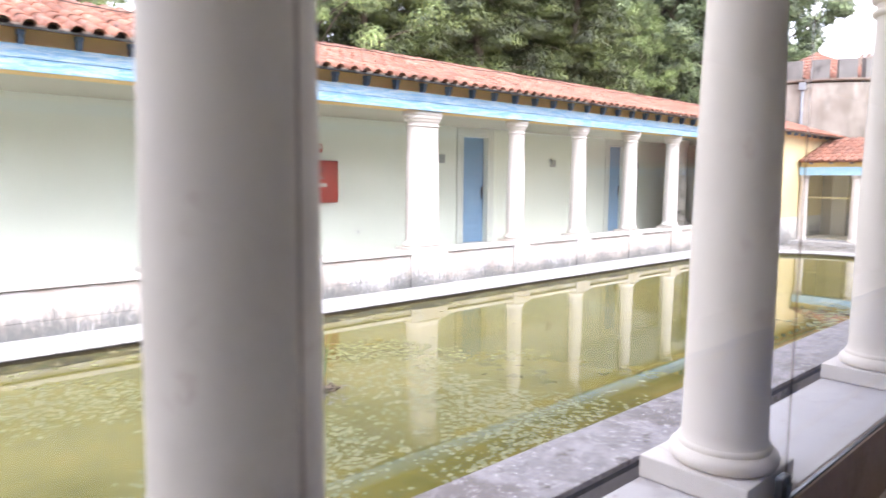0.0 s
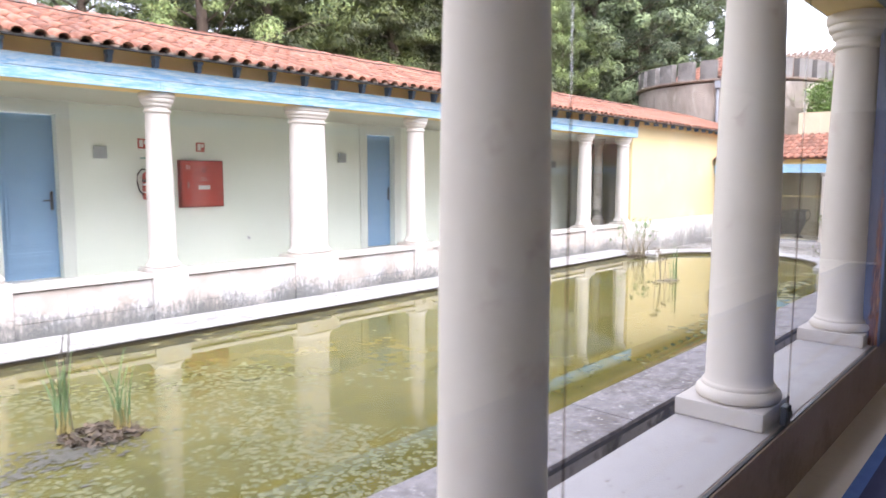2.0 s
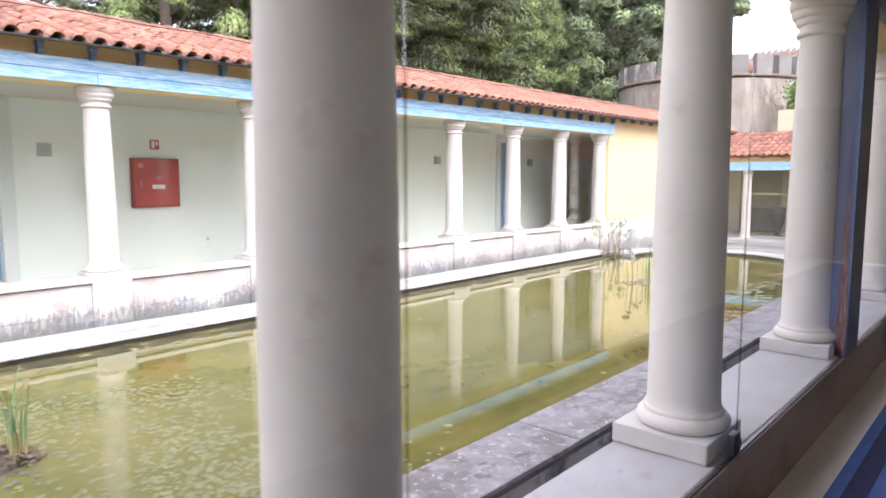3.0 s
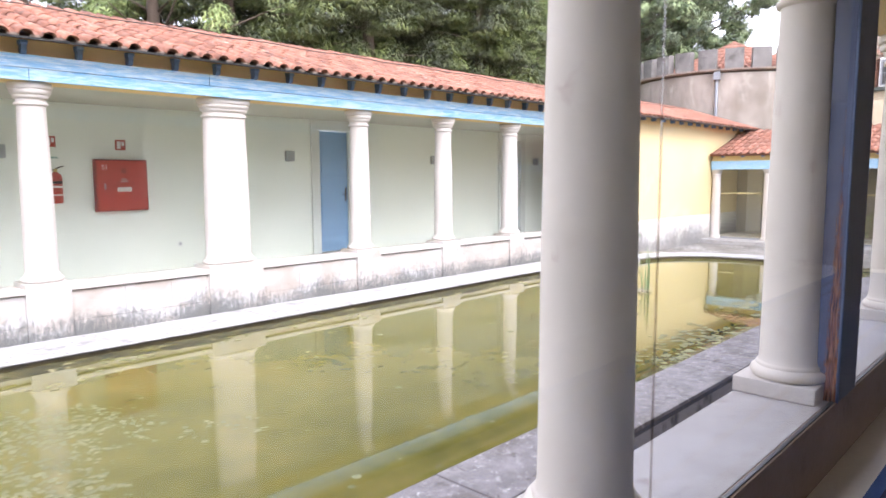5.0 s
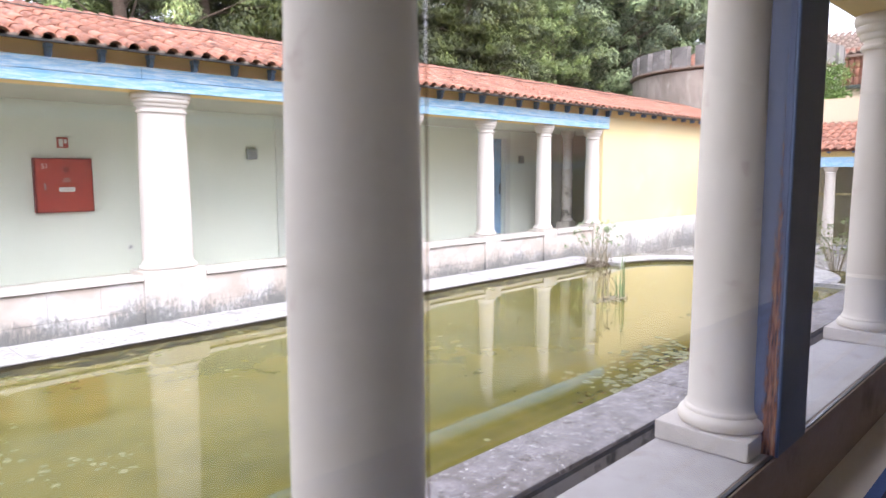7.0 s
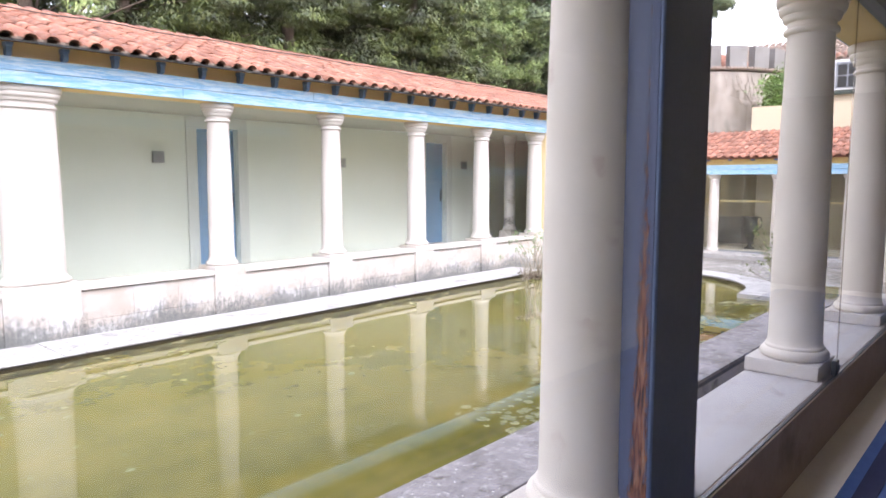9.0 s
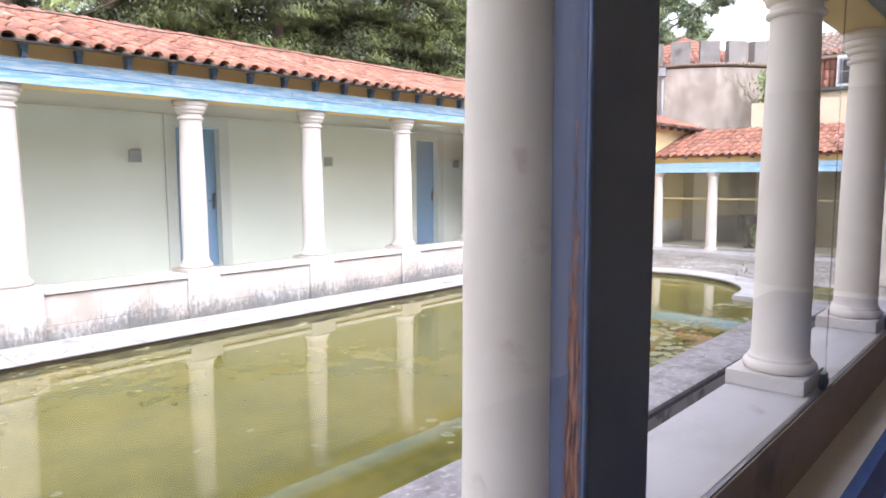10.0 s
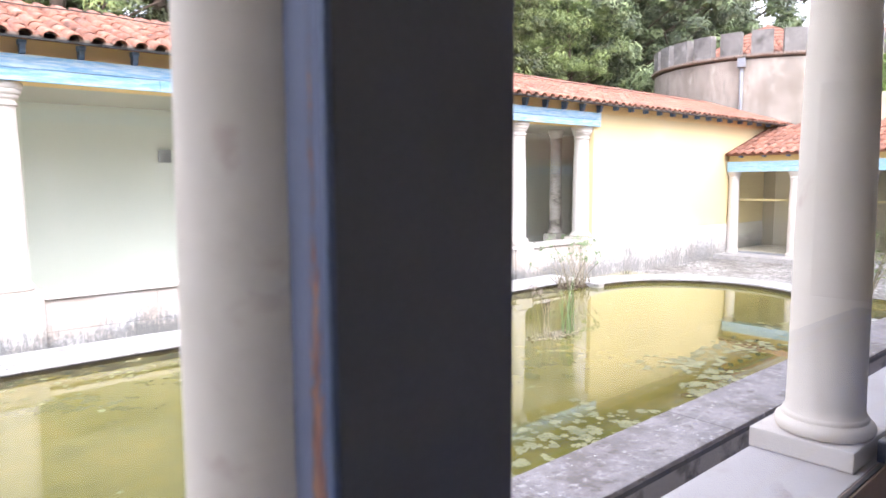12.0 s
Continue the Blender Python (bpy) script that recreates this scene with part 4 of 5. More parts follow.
for s in range(5):
    a0, a1 = -0.082 + 0.0328 * s, -0.082 + 0.0328 * (s + 1)
    q = []
    for a in (a0, a1):
        for r in (TR - 0.22, TR + 0.03):
            for z in (TZ + 0.12, TZ + 0.71 + (0.02 if r < TR else 0)):
                q.append(mer.verts.new((r * math.cos(a), r * math.sin(a), z)))
    for f in ((0, 1, 3, 2), (6, 7, 5, 4), (2, 3, 7, 6), (4, 5, 1, 0), (1, 5, 7, 3), (0, 2, 6, 4)):
        mer.faces.new([q[i] for i in f])
bmesh.ops.remove_doubles(mer, verts=mer.verts, dist=0.001)
mme = mesh_of("merlon", mer, "merlon")
for i in range(26):
    o = new("merlon", mme)
    o.parent = tower
    o.rotation_euler = (0, 0, 2 * math.pi * i / 26 + math.radians(7.4))
part("cone_roof", lathe([(TR - 0.53, TZ + 0.12), (TR - 0.53, TZ + 0.16), (0.12, TZ + 1.34), (0.05, TZ + 1.41)], 0, 60), "tile_bed", tower, "red tiled cone roof")
ct = bmesh.new()
for i in range(64):
    a = 2 * math.pi * i / 64
    for j in range(8):
        r = (TR - 0.56) * (1 - j / 8)
        if r < 0.9 and i % 2 or r < 0.5 and i % 4:
            continue
        z = TZ + 0.19 + 1.18 * (1 - r / (TR - 0.56))
        m = Matrix.Rotation(a, 4, "Z") @ Matrix.Translation((r, 0, z)) @ Matrix.Rotation(math.pi / 2, 4, "Z") @ Matrix.Rotation(math.atan2(1.18, TR - 0.56), 4, "X")
        barrel(ct, 0.42, 0.095, 0.075, n=4, m=m)
tagged(part("roof_tiles", ct, "tile_rest", tower, "red clay tiles", True), kind="stuff")
pa = math.atan2(8.25 - TY, 23.0 - TX)
pipe = part("drainpipe", tube([((TR + 0.07) * math.cos(pa), (TR + 0.07) * math.sin(pa), z) for z in (0.3, 2.0, 3.5, TZ - 0.12)], 0.045, 10), "zinc", tower, "grey zinc drainpipe", True)
hop = bmesh.new()
box(hop, -0.08, 0.08, -0.09, 0.09, TZ - 0.20, TZ + 0.03, bevel=0.01)
o = part("hopper", hop, "zinc", pipe)
o.location = ((TR + 0.09) * math.cos(pa), (TR + 0.09) * math.sin(pa), 0)
o.rotation_euler = (0, 0, pa)

# bare creeper twigs fanned over the tower wall
random.seed(52)
vine = bmesh.new()


def creep(a, z, da, dz, n, r):
    pts = []
    for _ in range(n):
        pts.append(((TR + 0.012) * math.cos(a), (TR + 0.012) * math.sin(a), z))
        a, z = a + da * random.uniform(0.6, 1.4), z + dz * random.uniform(0.5, 1.5)
        da, dz = da * random.uniform(0.85, 1.1) + random.uniform(-0.002, 0.002), dz + random.uniform(-0.05, 0.05)
    tube(pts, r, 4, bm=vine, taper=0.4)
    return a, z, da, dz


for k in range(28):
    a, z = math.radians(-119 + random.uniform(-2, 3)), 3.45 + 0.10 * random.uniform(-3, 4)
    ang = random.uniform(-0.5, 1.25)
    st = creep(a, z, -0.027 * math.cos(ang), 0.085 * math.sin(ang), random.randint(6, 13), 0.007)
    for _ in range(2):
        creep(st[0], min(st[1], TZ - 0.3), st[2] * 0.8, random.uniform(-0.04, 0.07), random.randint(3, 7), 0.005)
v = tagged(part("bare_vine", vine, "twig"), "bare brown creeper twigs clinging to the tower", "creeper", "", "stuff")
v.location = (TX, TY, -0.1)

# house behind the garden wall
house = thing("house", (31.5, 3.5, -0.1), "cream house with a brown tiled roof and a grey window", "house")
part("wall", boxed(0, 5, -6.5, 6.2, -0.1, 4.74), "cream", house)
part("gutter", boxed(-0.20, -0.02, -6.6, 6.3, 4.66, 4.80, bevel=0.03), "gutter", house, "dark green eaves gutter")
part("upper_storey", boxed(0.10, 4.9, -6.45, 6.15, 4.742, 5.85), "tile_bed", house, "upper storey behind the hung tiles")
bm = bmesh.new()
for i in range(66):
    for j in range(4):
        barrel(bm, 0.42, 0.095, 0.08, n=4, m=Matrix.Translation((-0.06 + 0.035 * j, -6.35 + 0.19 * i, 4.78 + 0.31 * j)) @ Matrix.Rotation(-math.pi / 2, 4, "Z") @ Matrix.Rotation(math.radians(82), 4, "X"))
tagged(part("hung_tiles", bm, "tile_rest", house, "steep red clay tile hanging", True), kind="stuff")
bm = bmesh.new()
prof = [(-0.12, 5.90), (2.5, 7.05), (5.3, 5.85), (5.3, 5.75), (2.5, 6.90), (-0.12, 5.80)]
l_, r_ = [[bm.verts.new((x, y, z)) for x, z in prof] for y in (-7, 6.5)]
bm.faces.new(l_)
bm.faces.new(r_[::-1])
for i in range(6):
    bm.faces.new((l_[i], r_[i], r_[(i + 1) % 6], l_[(i + 1) % 6]))
part("roof", bm, "roof_dark", house, "old brown tiled roof")
bm = bmesh.new()
for i in range(54):
    for j in range(8):
        m = Matrix.Translation((-0.14 + 0.36 * j, -6.9 + 0.25 * i, 5.91 + 0.36 * j * 1.15 / 2.62)) @ Matrix.Rotation(-math.pi / 2, 4, "Z") @ Matrix.Rotation(math.atan2(1.15, 2.62), 4, "X")
        barrel(bm, 0.42, 0.10, 0.085, n=4, m=m)
tagged(part("roof_tiles", bm, "roof_dark", house, "brown clay tiles", True), kind="stuff")
for y in (1.81, -0.4, -2.7):
    w = part("window", boxed(-0.20, 0.12, y - 0.42, y + 0.42, 4.80, 5.84, bevel=0.02), "white_paint", house, "white dormer window surround")
    part("sash", boxed(-0.215, -0.198, y - 0.37, y + 0.37, 4.86, 5.75), "zinc", w)
    for s in (-1, 1):
        for z in (4.90, 5.31):
            part("pane", boxed(-0.224, -0.2155, y + s * 0.165 - 0.14, y + s * 0.165 + 0.14, z, z + 0.36), "black", w)


# ------------------------------------------------------------------ trees
def leaves(bm, centre, spread, count, size, droop=0.0, flat=1.0):
    for _ in range(count):
        p = Vector((random.gauss(0, spread), random.gauss(0, spread), random.gauss(0, spread * flat))) + centre
        q = Euler((random.uniform(-1, 1) + droop, random.uniform(-1, 1), random.uniform(0, 6.3))).to_matrix()
        s = size * random.uniform(0.6, 1.5)
        v = [bm.verts.new(p + q @ Vector(c)) for c in ((-s, 0, 0), (0, -s * 0.45, s * 0.15), (s, 0, -s * 0.15), (0, s * 0.45, s * 0.1))]
        bm.faces.new(v)


def clump(bm, centre, r, flat, count, size, droop):
    """A rounded spray: leaves lie over a dome like shingles and hang at its rim."""
    for _ in range(count):
        z = random.uniform(-0.75, 1.0)
        a = random.uniform(0, 2 * math.pi)
        w = math.sqrt(1 - z * z)
        d = Vector((w * math.cos(a), w * math.sin(a), z))
        p = centre + Vector((d.x, d.y, d.z * flat)) * r * random.uniform(0.62, 1.08) + Vector((0, 0, -droop * r * w * w))
        up = (d + Vector((0, 0, 0.35)) + Vector((random.gauss(0, 0.35), random.gauss(0, 0.35), random.gauss(0, 0.35)))).normalized()
        out = Vector((d.x + random.gauss(0, 0.5), d.y + random.gauss(0, 0.5), -droop - 0.2))
        out = (out - up * out.dot(up)).normalized()
        side = up.cross(out)
        s = size * random.uniform(0.6, 1.5)
        bm.faces.new([bm.verts.new(p + q) for q in (side * s * 0.34 - out * s * 0.6, out * s * 1.4, -side * s * 0.34 - out * s * 0.6)])


def tree(kind, h, seed, mat, label):
    random.seed(seed)
    t = thing("tree", (0, 0, 0), label, "tree", "trees behind the gallery")
    lean = Vector((random.uniform(-0.3, 0.3), random.uniform(-0.3, 0.3), 0))
    trunk = tube([lean * (k / 6) ** 2 + Vector((random.uniform(-0.06, 0.06), random.uniform(-0.06, 0.06), h * 0.9 * k / 6)) for k in range(7)], h * 0.022, 10, taper=0.25)
    crown = bmesh.new()
    n = {"pine": 50, "stone": 54}.get(kind, 52)
    for k in range(n):
        f = (k + 0.5) / n
        z = h * (0.20 + 0.78 * f)
        if kind == "pine":
            reach = h * 0.30 * (1.05 - f) ** 0.7 * random.uniform(0.55, 1.1)
        else:
            reach = h * 0.34 * math.sin(math.pi * min(0.95, 0.18 + 0.80 * f)) * random.uniform(0.35, 1.0)
        a = k * 2.399 + random.uniform(-0.4, 0.4)
        root = lean * (f * 0.9) ** 2 + Vector((0, 0, z - reach * 0.25))
        tip = root + Vector((math.cos(a) * reach, math.sin(a) * reach, reach * (0.05 if kind == "pine" else 0.45)))
        tube([root, root.lerp(tip, 0.5) + Vector((0, 0, 0.06)), root.lerp(tip, 0.9)], 0.030 * (1.15 - f) + 0.008, 5, bm=trunk, taper=0.25)
        if kind == "stone":
            for s in (0.45, 0.7, 0.88, 1.0):
                c = root.lerp(tip, s) + Vector((random.uniform(-0.25, 0.25), random.uniform(-0.25, 0.25), random.uniform(-0.1, 0.25)))
                r = random.uniform(0.24, 0.42)
                clump(crown, c, r, 0.75, int(1250 * r), 0.058, 0.1)
        elif kind == "pine":
            for s in (0.42, 0.74, 1.0):
                c = root.lerp(tip, s) + Vector((random.uniform(-0.3, 0.3), random.uniform(-0.3, 0.3), -0.22 * s * s))
                wide = random.uniform(0.34, 0.66)
                clump(crown, c, wide, 0.50, int(1250 * wide), 0.052, 0.55)
        else:
            for s in (0.55, 0.8, 1.0):
                c = root.lerp(tip, s) + Vector((random.uniform(-0.35, 0.35), random.uniform(-0.35, 0.35), random.uniform(-0.2, 0.3)))
                clump(crown, c, random.uniform(0.20, 0.42), 0.8, 300, 0.038, 0.25)
    part("trunk", trunk, "bark", t, "", True)
    part("crown", crown, mat, t)
    return t


kinds = {
    "pine": tree("pine", 11.0, 1, "pine", "tall dark green conifer with drooping boughs"),
    "pine2": tree("pine", 10.0, 2, "pine", "dark conifer with feathery layered boughs"),
    "broad": tree("broad", 8.5, 3, "broad", "light green broadleaf tree with loose foliage"),
    "stone": tree("stone", 9.5, 6, "stone_pine", "grey-green pine with rounded tufts of needles"),
    "mid": tree("broad", 9.5, 4, "mid", "mid green leafy tree with a ragged crown"),
}
spots = {
    "broad": [(3.5, 14.2), (6.6, 15.5), (0.2, 15.0), (21.8, 15.0), (24.3, 14.8), (-3.5, 14.5), (24.0, 17.0)],
    "pine": [(10.6, 14.6), (14.3, 14.2), (17.6, 16.3), (33.6, 18.0), (12.4, 18.0), (27.0, 20.0), (19.8, 14.6)],
    "pine2": [(12.5, 14.0), (16.2, 14.8), (18.3, 13.7), (9.4, 18.5), (20.0, 18.5), (30.0, 17.5, 1.3), (36.0, 19.6, 1.5)],
    "mid": [(25.6, 17.0), (28.6, 17.5), (5.0, 19.0), (8.6, 13.9), (15.0, 19.5), (22.6, 17.5)],
    "stone": [(32.5, 14.9, 1.3), (28.5, 16.5, 1.35), (37.0, 17.0, 1.6), (30.8, 14.6, 1.15), (27.3, 15.2, 1.05)],
}
for k, places in spots.items():
    for i, (x, y, *size) in enumerate(places):
        m = pose(x, y, -0.1, 0, 0, 67 * i + 13 * len(k)) @ Matrix.Scale(size[0] if size else 1.0, 4)
        if i == 0:
            kinds[k].matrix_basis = m
        else:
            copy_thing(kinds[k], m)

random.seed(21)
ivy = bmesh.new()
for _ in range(44):
    leaves(ivy, Vector((23.4 + random.uniform(-0.2, 0.35), random.uniform(5.05, 5.62), 3.35 + random.random() ** 1.2 * 0.95)), 0.15, 80, 0.042)
tagged(part("ivy", ivy, "ivy"), "bright green ivy spilling over the garden wall", "ivy", "", "stuff")

# ------------------------------------------------------------------ glazed near gallery
structure("floor_near", boxed(X0, 14.0, -1.6, 0.8, 0.0, FLOOR), "floor", "beige tiled gallery floor", "floor")
structure("sill", boxed(X0, 13.55, 0.770, 1.172, -0.5, 0.474, bevel=0.006), "sill", "wide grey plastered parapet sill", "sill")
structure("parapet_inner", boxed(X0, 13.55, 0.735, 0.768, FLOOR, 0.474, bevel=0.004), "inner", "brown plastered inner face of the parapet", "parapet")
structure("glass_channel", boxed(X0, 13.55, 0.744, 0.758, 0.4745, 0.480), "clamp", "thin metal channel that holds the glass", "channel")
structure("wall_back", boxed(X0, 14.0, -1.9, -1.6, 0.0, 3.0), "white_wall", "plain plastered back wall of the gallery", "wall")
structure("wall_right_end", boxed(14.0, 14.25, -1.9, 1.25, -0.3, 2.9), "inner", "plain plastered end wall", "wall")
structure("ceiling_near", boxed(X0, 14.0, -1.6, 0.70, 2.65, 2.73), "white_wall", "flat plastered gallery ceiling", "ceiling")
structure("beam_soffit", boxed(X0, 14.2, 0.78, 1.130, NEAR_BEAM + 0.003, 2.88), "ochre", "ochre painted beam over the columns", "beam")
structure("header_inner", boxed(X0, 14.0, 0.70, 0.778, 2.53, 2.88), "post_dark", "dark timber header over the glass", "beam")
bm_near = thing("beam_near", (0, 0, 0), "weathered blue timber beam facing the pool", "beam", "", "structure")
part("board", boxed(X0, 14.2, 1.132, 1.165, NEAR_BEAM + 0.025, 2.705, bevel=0.004), "blue_beam", bm_near)
part("board", boxed(X0, 14.2, 1.132, 1.172, 2.709, 2.83, bevel=0.004), "blue_beam", bm_near)
bm = bmesh.new()
prof = [(1.40, 2.961), (-0.5, 3.71), (-2.3, 2.99), (-2.3, 2.93), (-0.5, 3.63), (1.40, 2.901)]
l_, r_ = [[bm.verts.new((x, y, z)) for y, z in prof] for x in (X0, 19.2)]
bm.faces.new(l_)
bm.faces.new(r_[::-1])
for i in range(6):
    bm.faces.new((l_[i], r_[i], r_[(i + 1) % 6], l_[(i + 1) % 6]))
near_roof = structure("roof_near", bm, "tile_bed", "red clay roof over the glazed gallery", "roof")
nt = bmesh.new()
NS = math.atan2(0.82, 2.08)
for j in range(8):
    for i in range(116):
        m = Matrix.Translation((-2.9 + 0.19 * i, 1.44 - 0.28 * j * math.cos(NS), 2.966 + 0.28 * j * math.sin(NS))) @ Matrix.Rotation(math.pi, 4, "Z") @ Matrix.Rotation(NS, 4, "X") @ pose(0, 0, 0, random.uniform(-1.5, 0.5), random.uniform(-3, 3), 0)
        barrel(nt, m=m, n=5)
tagged(part("tile_field", nt, "tile_rest", near_roof, "weathered red clay tiles", True), kind="stuff")

structure("wall_near_yellow", boxed(14.26, 19.2, 0.9, 1.2, -0.3, 2.89), "yellow", "yellow limewashed wall of the near wing", "wall")

joints = [0.36, 2.155, 3.96, 5.855]
joints2 = [6.188, 8.30, 10.12, 11.92, 13.55]
glazing = thing("window_near", (0, 0, 0), "frameless clear glass panes between the columns", "window", "", "structure")
for js in ([X0] + joints, joints2):
    for a, b in zip(js, js[1:]):
        part("pane", boxed(a + 0.002, b - 0.002, 0.748, 0.754, 0.481, 2.57), "glass", glazing).visible_shadow = False
for x in [j for j in joints + joints2 if j not in (5.855, 6.188, 13.55)]:
    part("sealant", boxed(x - 0.0012, x + 0.0012, 0.7475, 0.7545, 0.481, 2.57), "sealant", glazing, "thin translucent sealant joint")
cl = bmesh.new()
box(cl, -0.025, 0.045, -0.03, 0.0, 0.0, 0.085, bevel=0.008)
box(cl, -0.015, 0.035, -0.036, -0.031, 0.025, 0.06, bevel=0.002)
clamp = tagged(part("glass_clamp", cl, "clamp"), "small dark grey metal clamp at the foot of the glass", "clamp", "glass clamps")
clamp.location = (joints[0] - 0.015, 0.772, 0.480)
for x in joints[1:-1] + joints2[1:-1]:
    copy_thing(clamp, pose(x - 0.015, 0.772, 0.480))

post = thing("timber_post", (5.857, 0.711, 0.475), "timber post, dark grey in front with peeling blue side", "post")
part("body", boxed(0.0, 0.330, 0.020, 0.110, 0.0, 2.085, bevel=0.004), "post_dark", post)
part("side_board", boxed(-0.011, -0.001, 0.031, 0.122, 0.0, 2.085, bevel=0.002), "peel", post, "flaking blue paint over bare wood")
bm = tube([(-0.006, 0.025, 0.0), (-0.006, 0.025, 0.6), (-0.006, 0.025, 1.2), (-0.006, 0.025, 2.085)], 0.007, 8)
part("corner_bead", bm, "post_blue", post, "blue corner bead", True)
part("foot_plate", boxed(0.331, 0.353, 0.025, 0.06, 0.0, 0.09, bevel=0.005), "metal", post)

rug = thing("carpet", (0, 0, FLOOR), "long blue carpet runner with navy stripes", "carpet")
part("field", boxed(X0 + 0.3, 13.5, -0.95, 0.552, 0.0, 0.012), "rug_light", rug)
for y0, y1 in ((0.41, 0.495), (-0.83, -0.75), (0.22, 0.26), (-0.61, -0.57)):
    part("stripe", boxed(X0 + 0.3, 13.5, y0, y1, 0.0125, 0.0165), "rug_dark", rug, "navy stripe")

# ------------------------------------------------------------------ fittings on the gallery wall
WY = FAR_WALL
cab = thing("fire_hose_cabinet", (6.007, WY, 1.095), "red enamelled fire hose cabinet on the wall, closed", "cabinet")
part("body", boxed(-0.345, 0.345, -0.09, 0.0, 0.0, 0.70, bevel=0.006), "red_dark", cab)
door = part("door", boxed(-0.327, 0.327, -0.104, -0.091, 0.018, 0.682, bevel=0.005), "red", cab)
part("latch", boxed(-0.245, -0.225, -0.120, -0.105, 0.29, 0.38, bevel=0.004), "metal", door, "small steel latch")
part("notice", boxed(-0.075, 0.115, -0.109, -0.1055, 0.265, 0.325), "white_paint", door, "white paper notice")
for z, w in ((0.40, 0.10), (0.43, 0.07)):
    part("print_bar", boxed(0.02 - w / 2, 0.02 + w / 2, -0.107, -0.1048, z, z + 0.012), "grey_plate", door)
o = part("hose_sign", lathe([(0.042, 0), (0.042, 0.004)], 0, 24), "red_dark", door, "round dark pictogram")
o.matrix_basis = pose(0.02, -0.1065, 0.55, 90, 0, 0)
fc = bpy.data.curves.new("number", "FONT")
fc.body, fc.size, fc.extrude = "S1", 0.09, 0.001
fo = new("number", fc)
fo.parent = door
fo.matrix_basis = pose(-0.27, -0.106, 0.565, 90, 0, 0)
fc.materials.append(M["white_paint"])
tagged(fo, "white painted lettering")


def safety_sign(x, z):
    s = thing("safety_sign", (x, WY, z), "small red and white fire safety sign", "sign", "fire safety signs")
    part("board", boxed(-0.068, 0.068, -0.008, 0.0, -0.07, 0.07), "red", s)
    part("symbol", boxed(-0.045, 0.005, -0.0105, -0.0085, -0.05, 0.05), "white_paint", s)
    part("symbol", boxed(0.018, 0.05, -0.0105, -0.0085, -0.01, 0.045), "white_paint", s)
    return s


safety_sign(6.035, 1.995)
safety_sign(5.16, 2.017)
lab = thing("green_label", (5.18, WY, 1.812), "narrow green and white label strip", "label")
part("strip", boxed(-0.075, 0.075, -0.006, 0.0, -0.02, 0.02), "white_paint", lab)
for x in (-0.045, 0.0, 0.045):
    part("mark", boxed(x - 0.015, x + 0.015, -0.0085, -0.0065, -0.012, 0.012), "green_label", lab)

ext = thing("fire_extinguisher", (5.18, WY - 0.085, 1.225), "red fire extinguisher with black hose hung on the wall", "extinguisher")
part("cylinder", lathe([(0.06, 0.0), (0.072, 0.01), (0.075, 0.03), (0.075, 0.33), (0.066, 0.365), (0.04, 0.385), (0.026, 0.40)], 0, 24), "red", ext, "", True)
part("label_band", lathe([(0.0755, 0.20), (0.0758, 0.201), (0.0758, 0.225), (0.0755, 0.226)], 0, 24), "white_paint", ext, "white label band", True)
part("dark_band", lathe([(0.0755, 0.25), (0.0758, 0.251), (0.0758, 0.285), (0.0755, 0.286)], 0, 24), "rubber", ext, "black label band", True)
part("lower_band", lathe([(0.0755, 0.10), (0.0758, 0.101), (0.0758, 0.115), (0.0755, 0.116)], 0, 24), "white_paint", ext, "", True)
part("valve", boxed(-0.022, 0.022, -0.022, 0.022, 0.40, 0.44, bevel=0.005), "brass", ext)
part("lever", tube([(0.0, 0.0, 0.44), (0.05, 0.0, 0.465), (0.10, 0.0, 0.475)], 0.009, 6), "rubber", ext)
part("hose", tube([(-0.02, 0, 0.425), (-0.09, -0.01, 0.43), (-0.145, -0.01, 0.36), (-0.155, -0.01, 0.25), (-0.13, -0.01, 0.13), (-0.08, -0.02, 0.07)], 0.011, 8), "rubber", ext, "black rubber hose", True)
part("wall_hook", boxed(-0.03, 0.03, 0.07, 0.085, 0.28, 0.36), "metal", ext)

for x, z in ((4.571, 1.880), (8.755, 1.895), (12.19, 1.875), (15.68, 1.885)):
    s = thing("wall_lamp", (x, WY, z), "small square grey box fixed to the wall", "wall box", "grey wall boxes")
    part("case", boxed(-0.085, 0.085, -0.05, 0.0, -0.085, 0.085, bevel=0.008), "grey_plate", s)
    for k in range(3):
        part("louvre", boxed(-0.05, 0.05, -0.055, -0.0505, -0.05 + 0.035 * k, -0.035 + 0.035 * k), "zinc", s)
so = thing("socket", (6.82, WY, 0.573), "small white wall socket", "socket")
part("plate", boxed(-0.04, 0.04, -0.01, 0.0, -0.04, 0.04, bevel=0.003), "white_paint", so)
part("insert", boxed(-0.022, 0.022, -0.013, -0.0105, -0.022, 0.022), "grey_plate", so)

# ------------------------------------------------------------------ plants in the pool
random.seed(33)


def blade(bm, root, h, lean, w):
    a = random.uniform(0, 6.28)
    d = Vector((math.cos(a), math.sin(a), 0))
    side = Vector((-d.y, d.x, 0))
    prev = None
    for k in range(5):
        f = k / 4
        p = root + d * (lean * f * f * h) + Vector((0, 0, h * (f - 0.15 * lean * f * f)))
        s = side * (w * (1 - f) ** 0.6 + 0.0015)
        cur = (bm.verts.new(p - s), bm.verts.new(p + d * w * 0.4), bm.verts.new(p + s))
        if prev:
            bm.faces.new((prev[0], prev[1], cur[1], cur[0]))
            bm.faces.new((prev[1], prev[2], cur[2], cur[1]))
        prev = cur


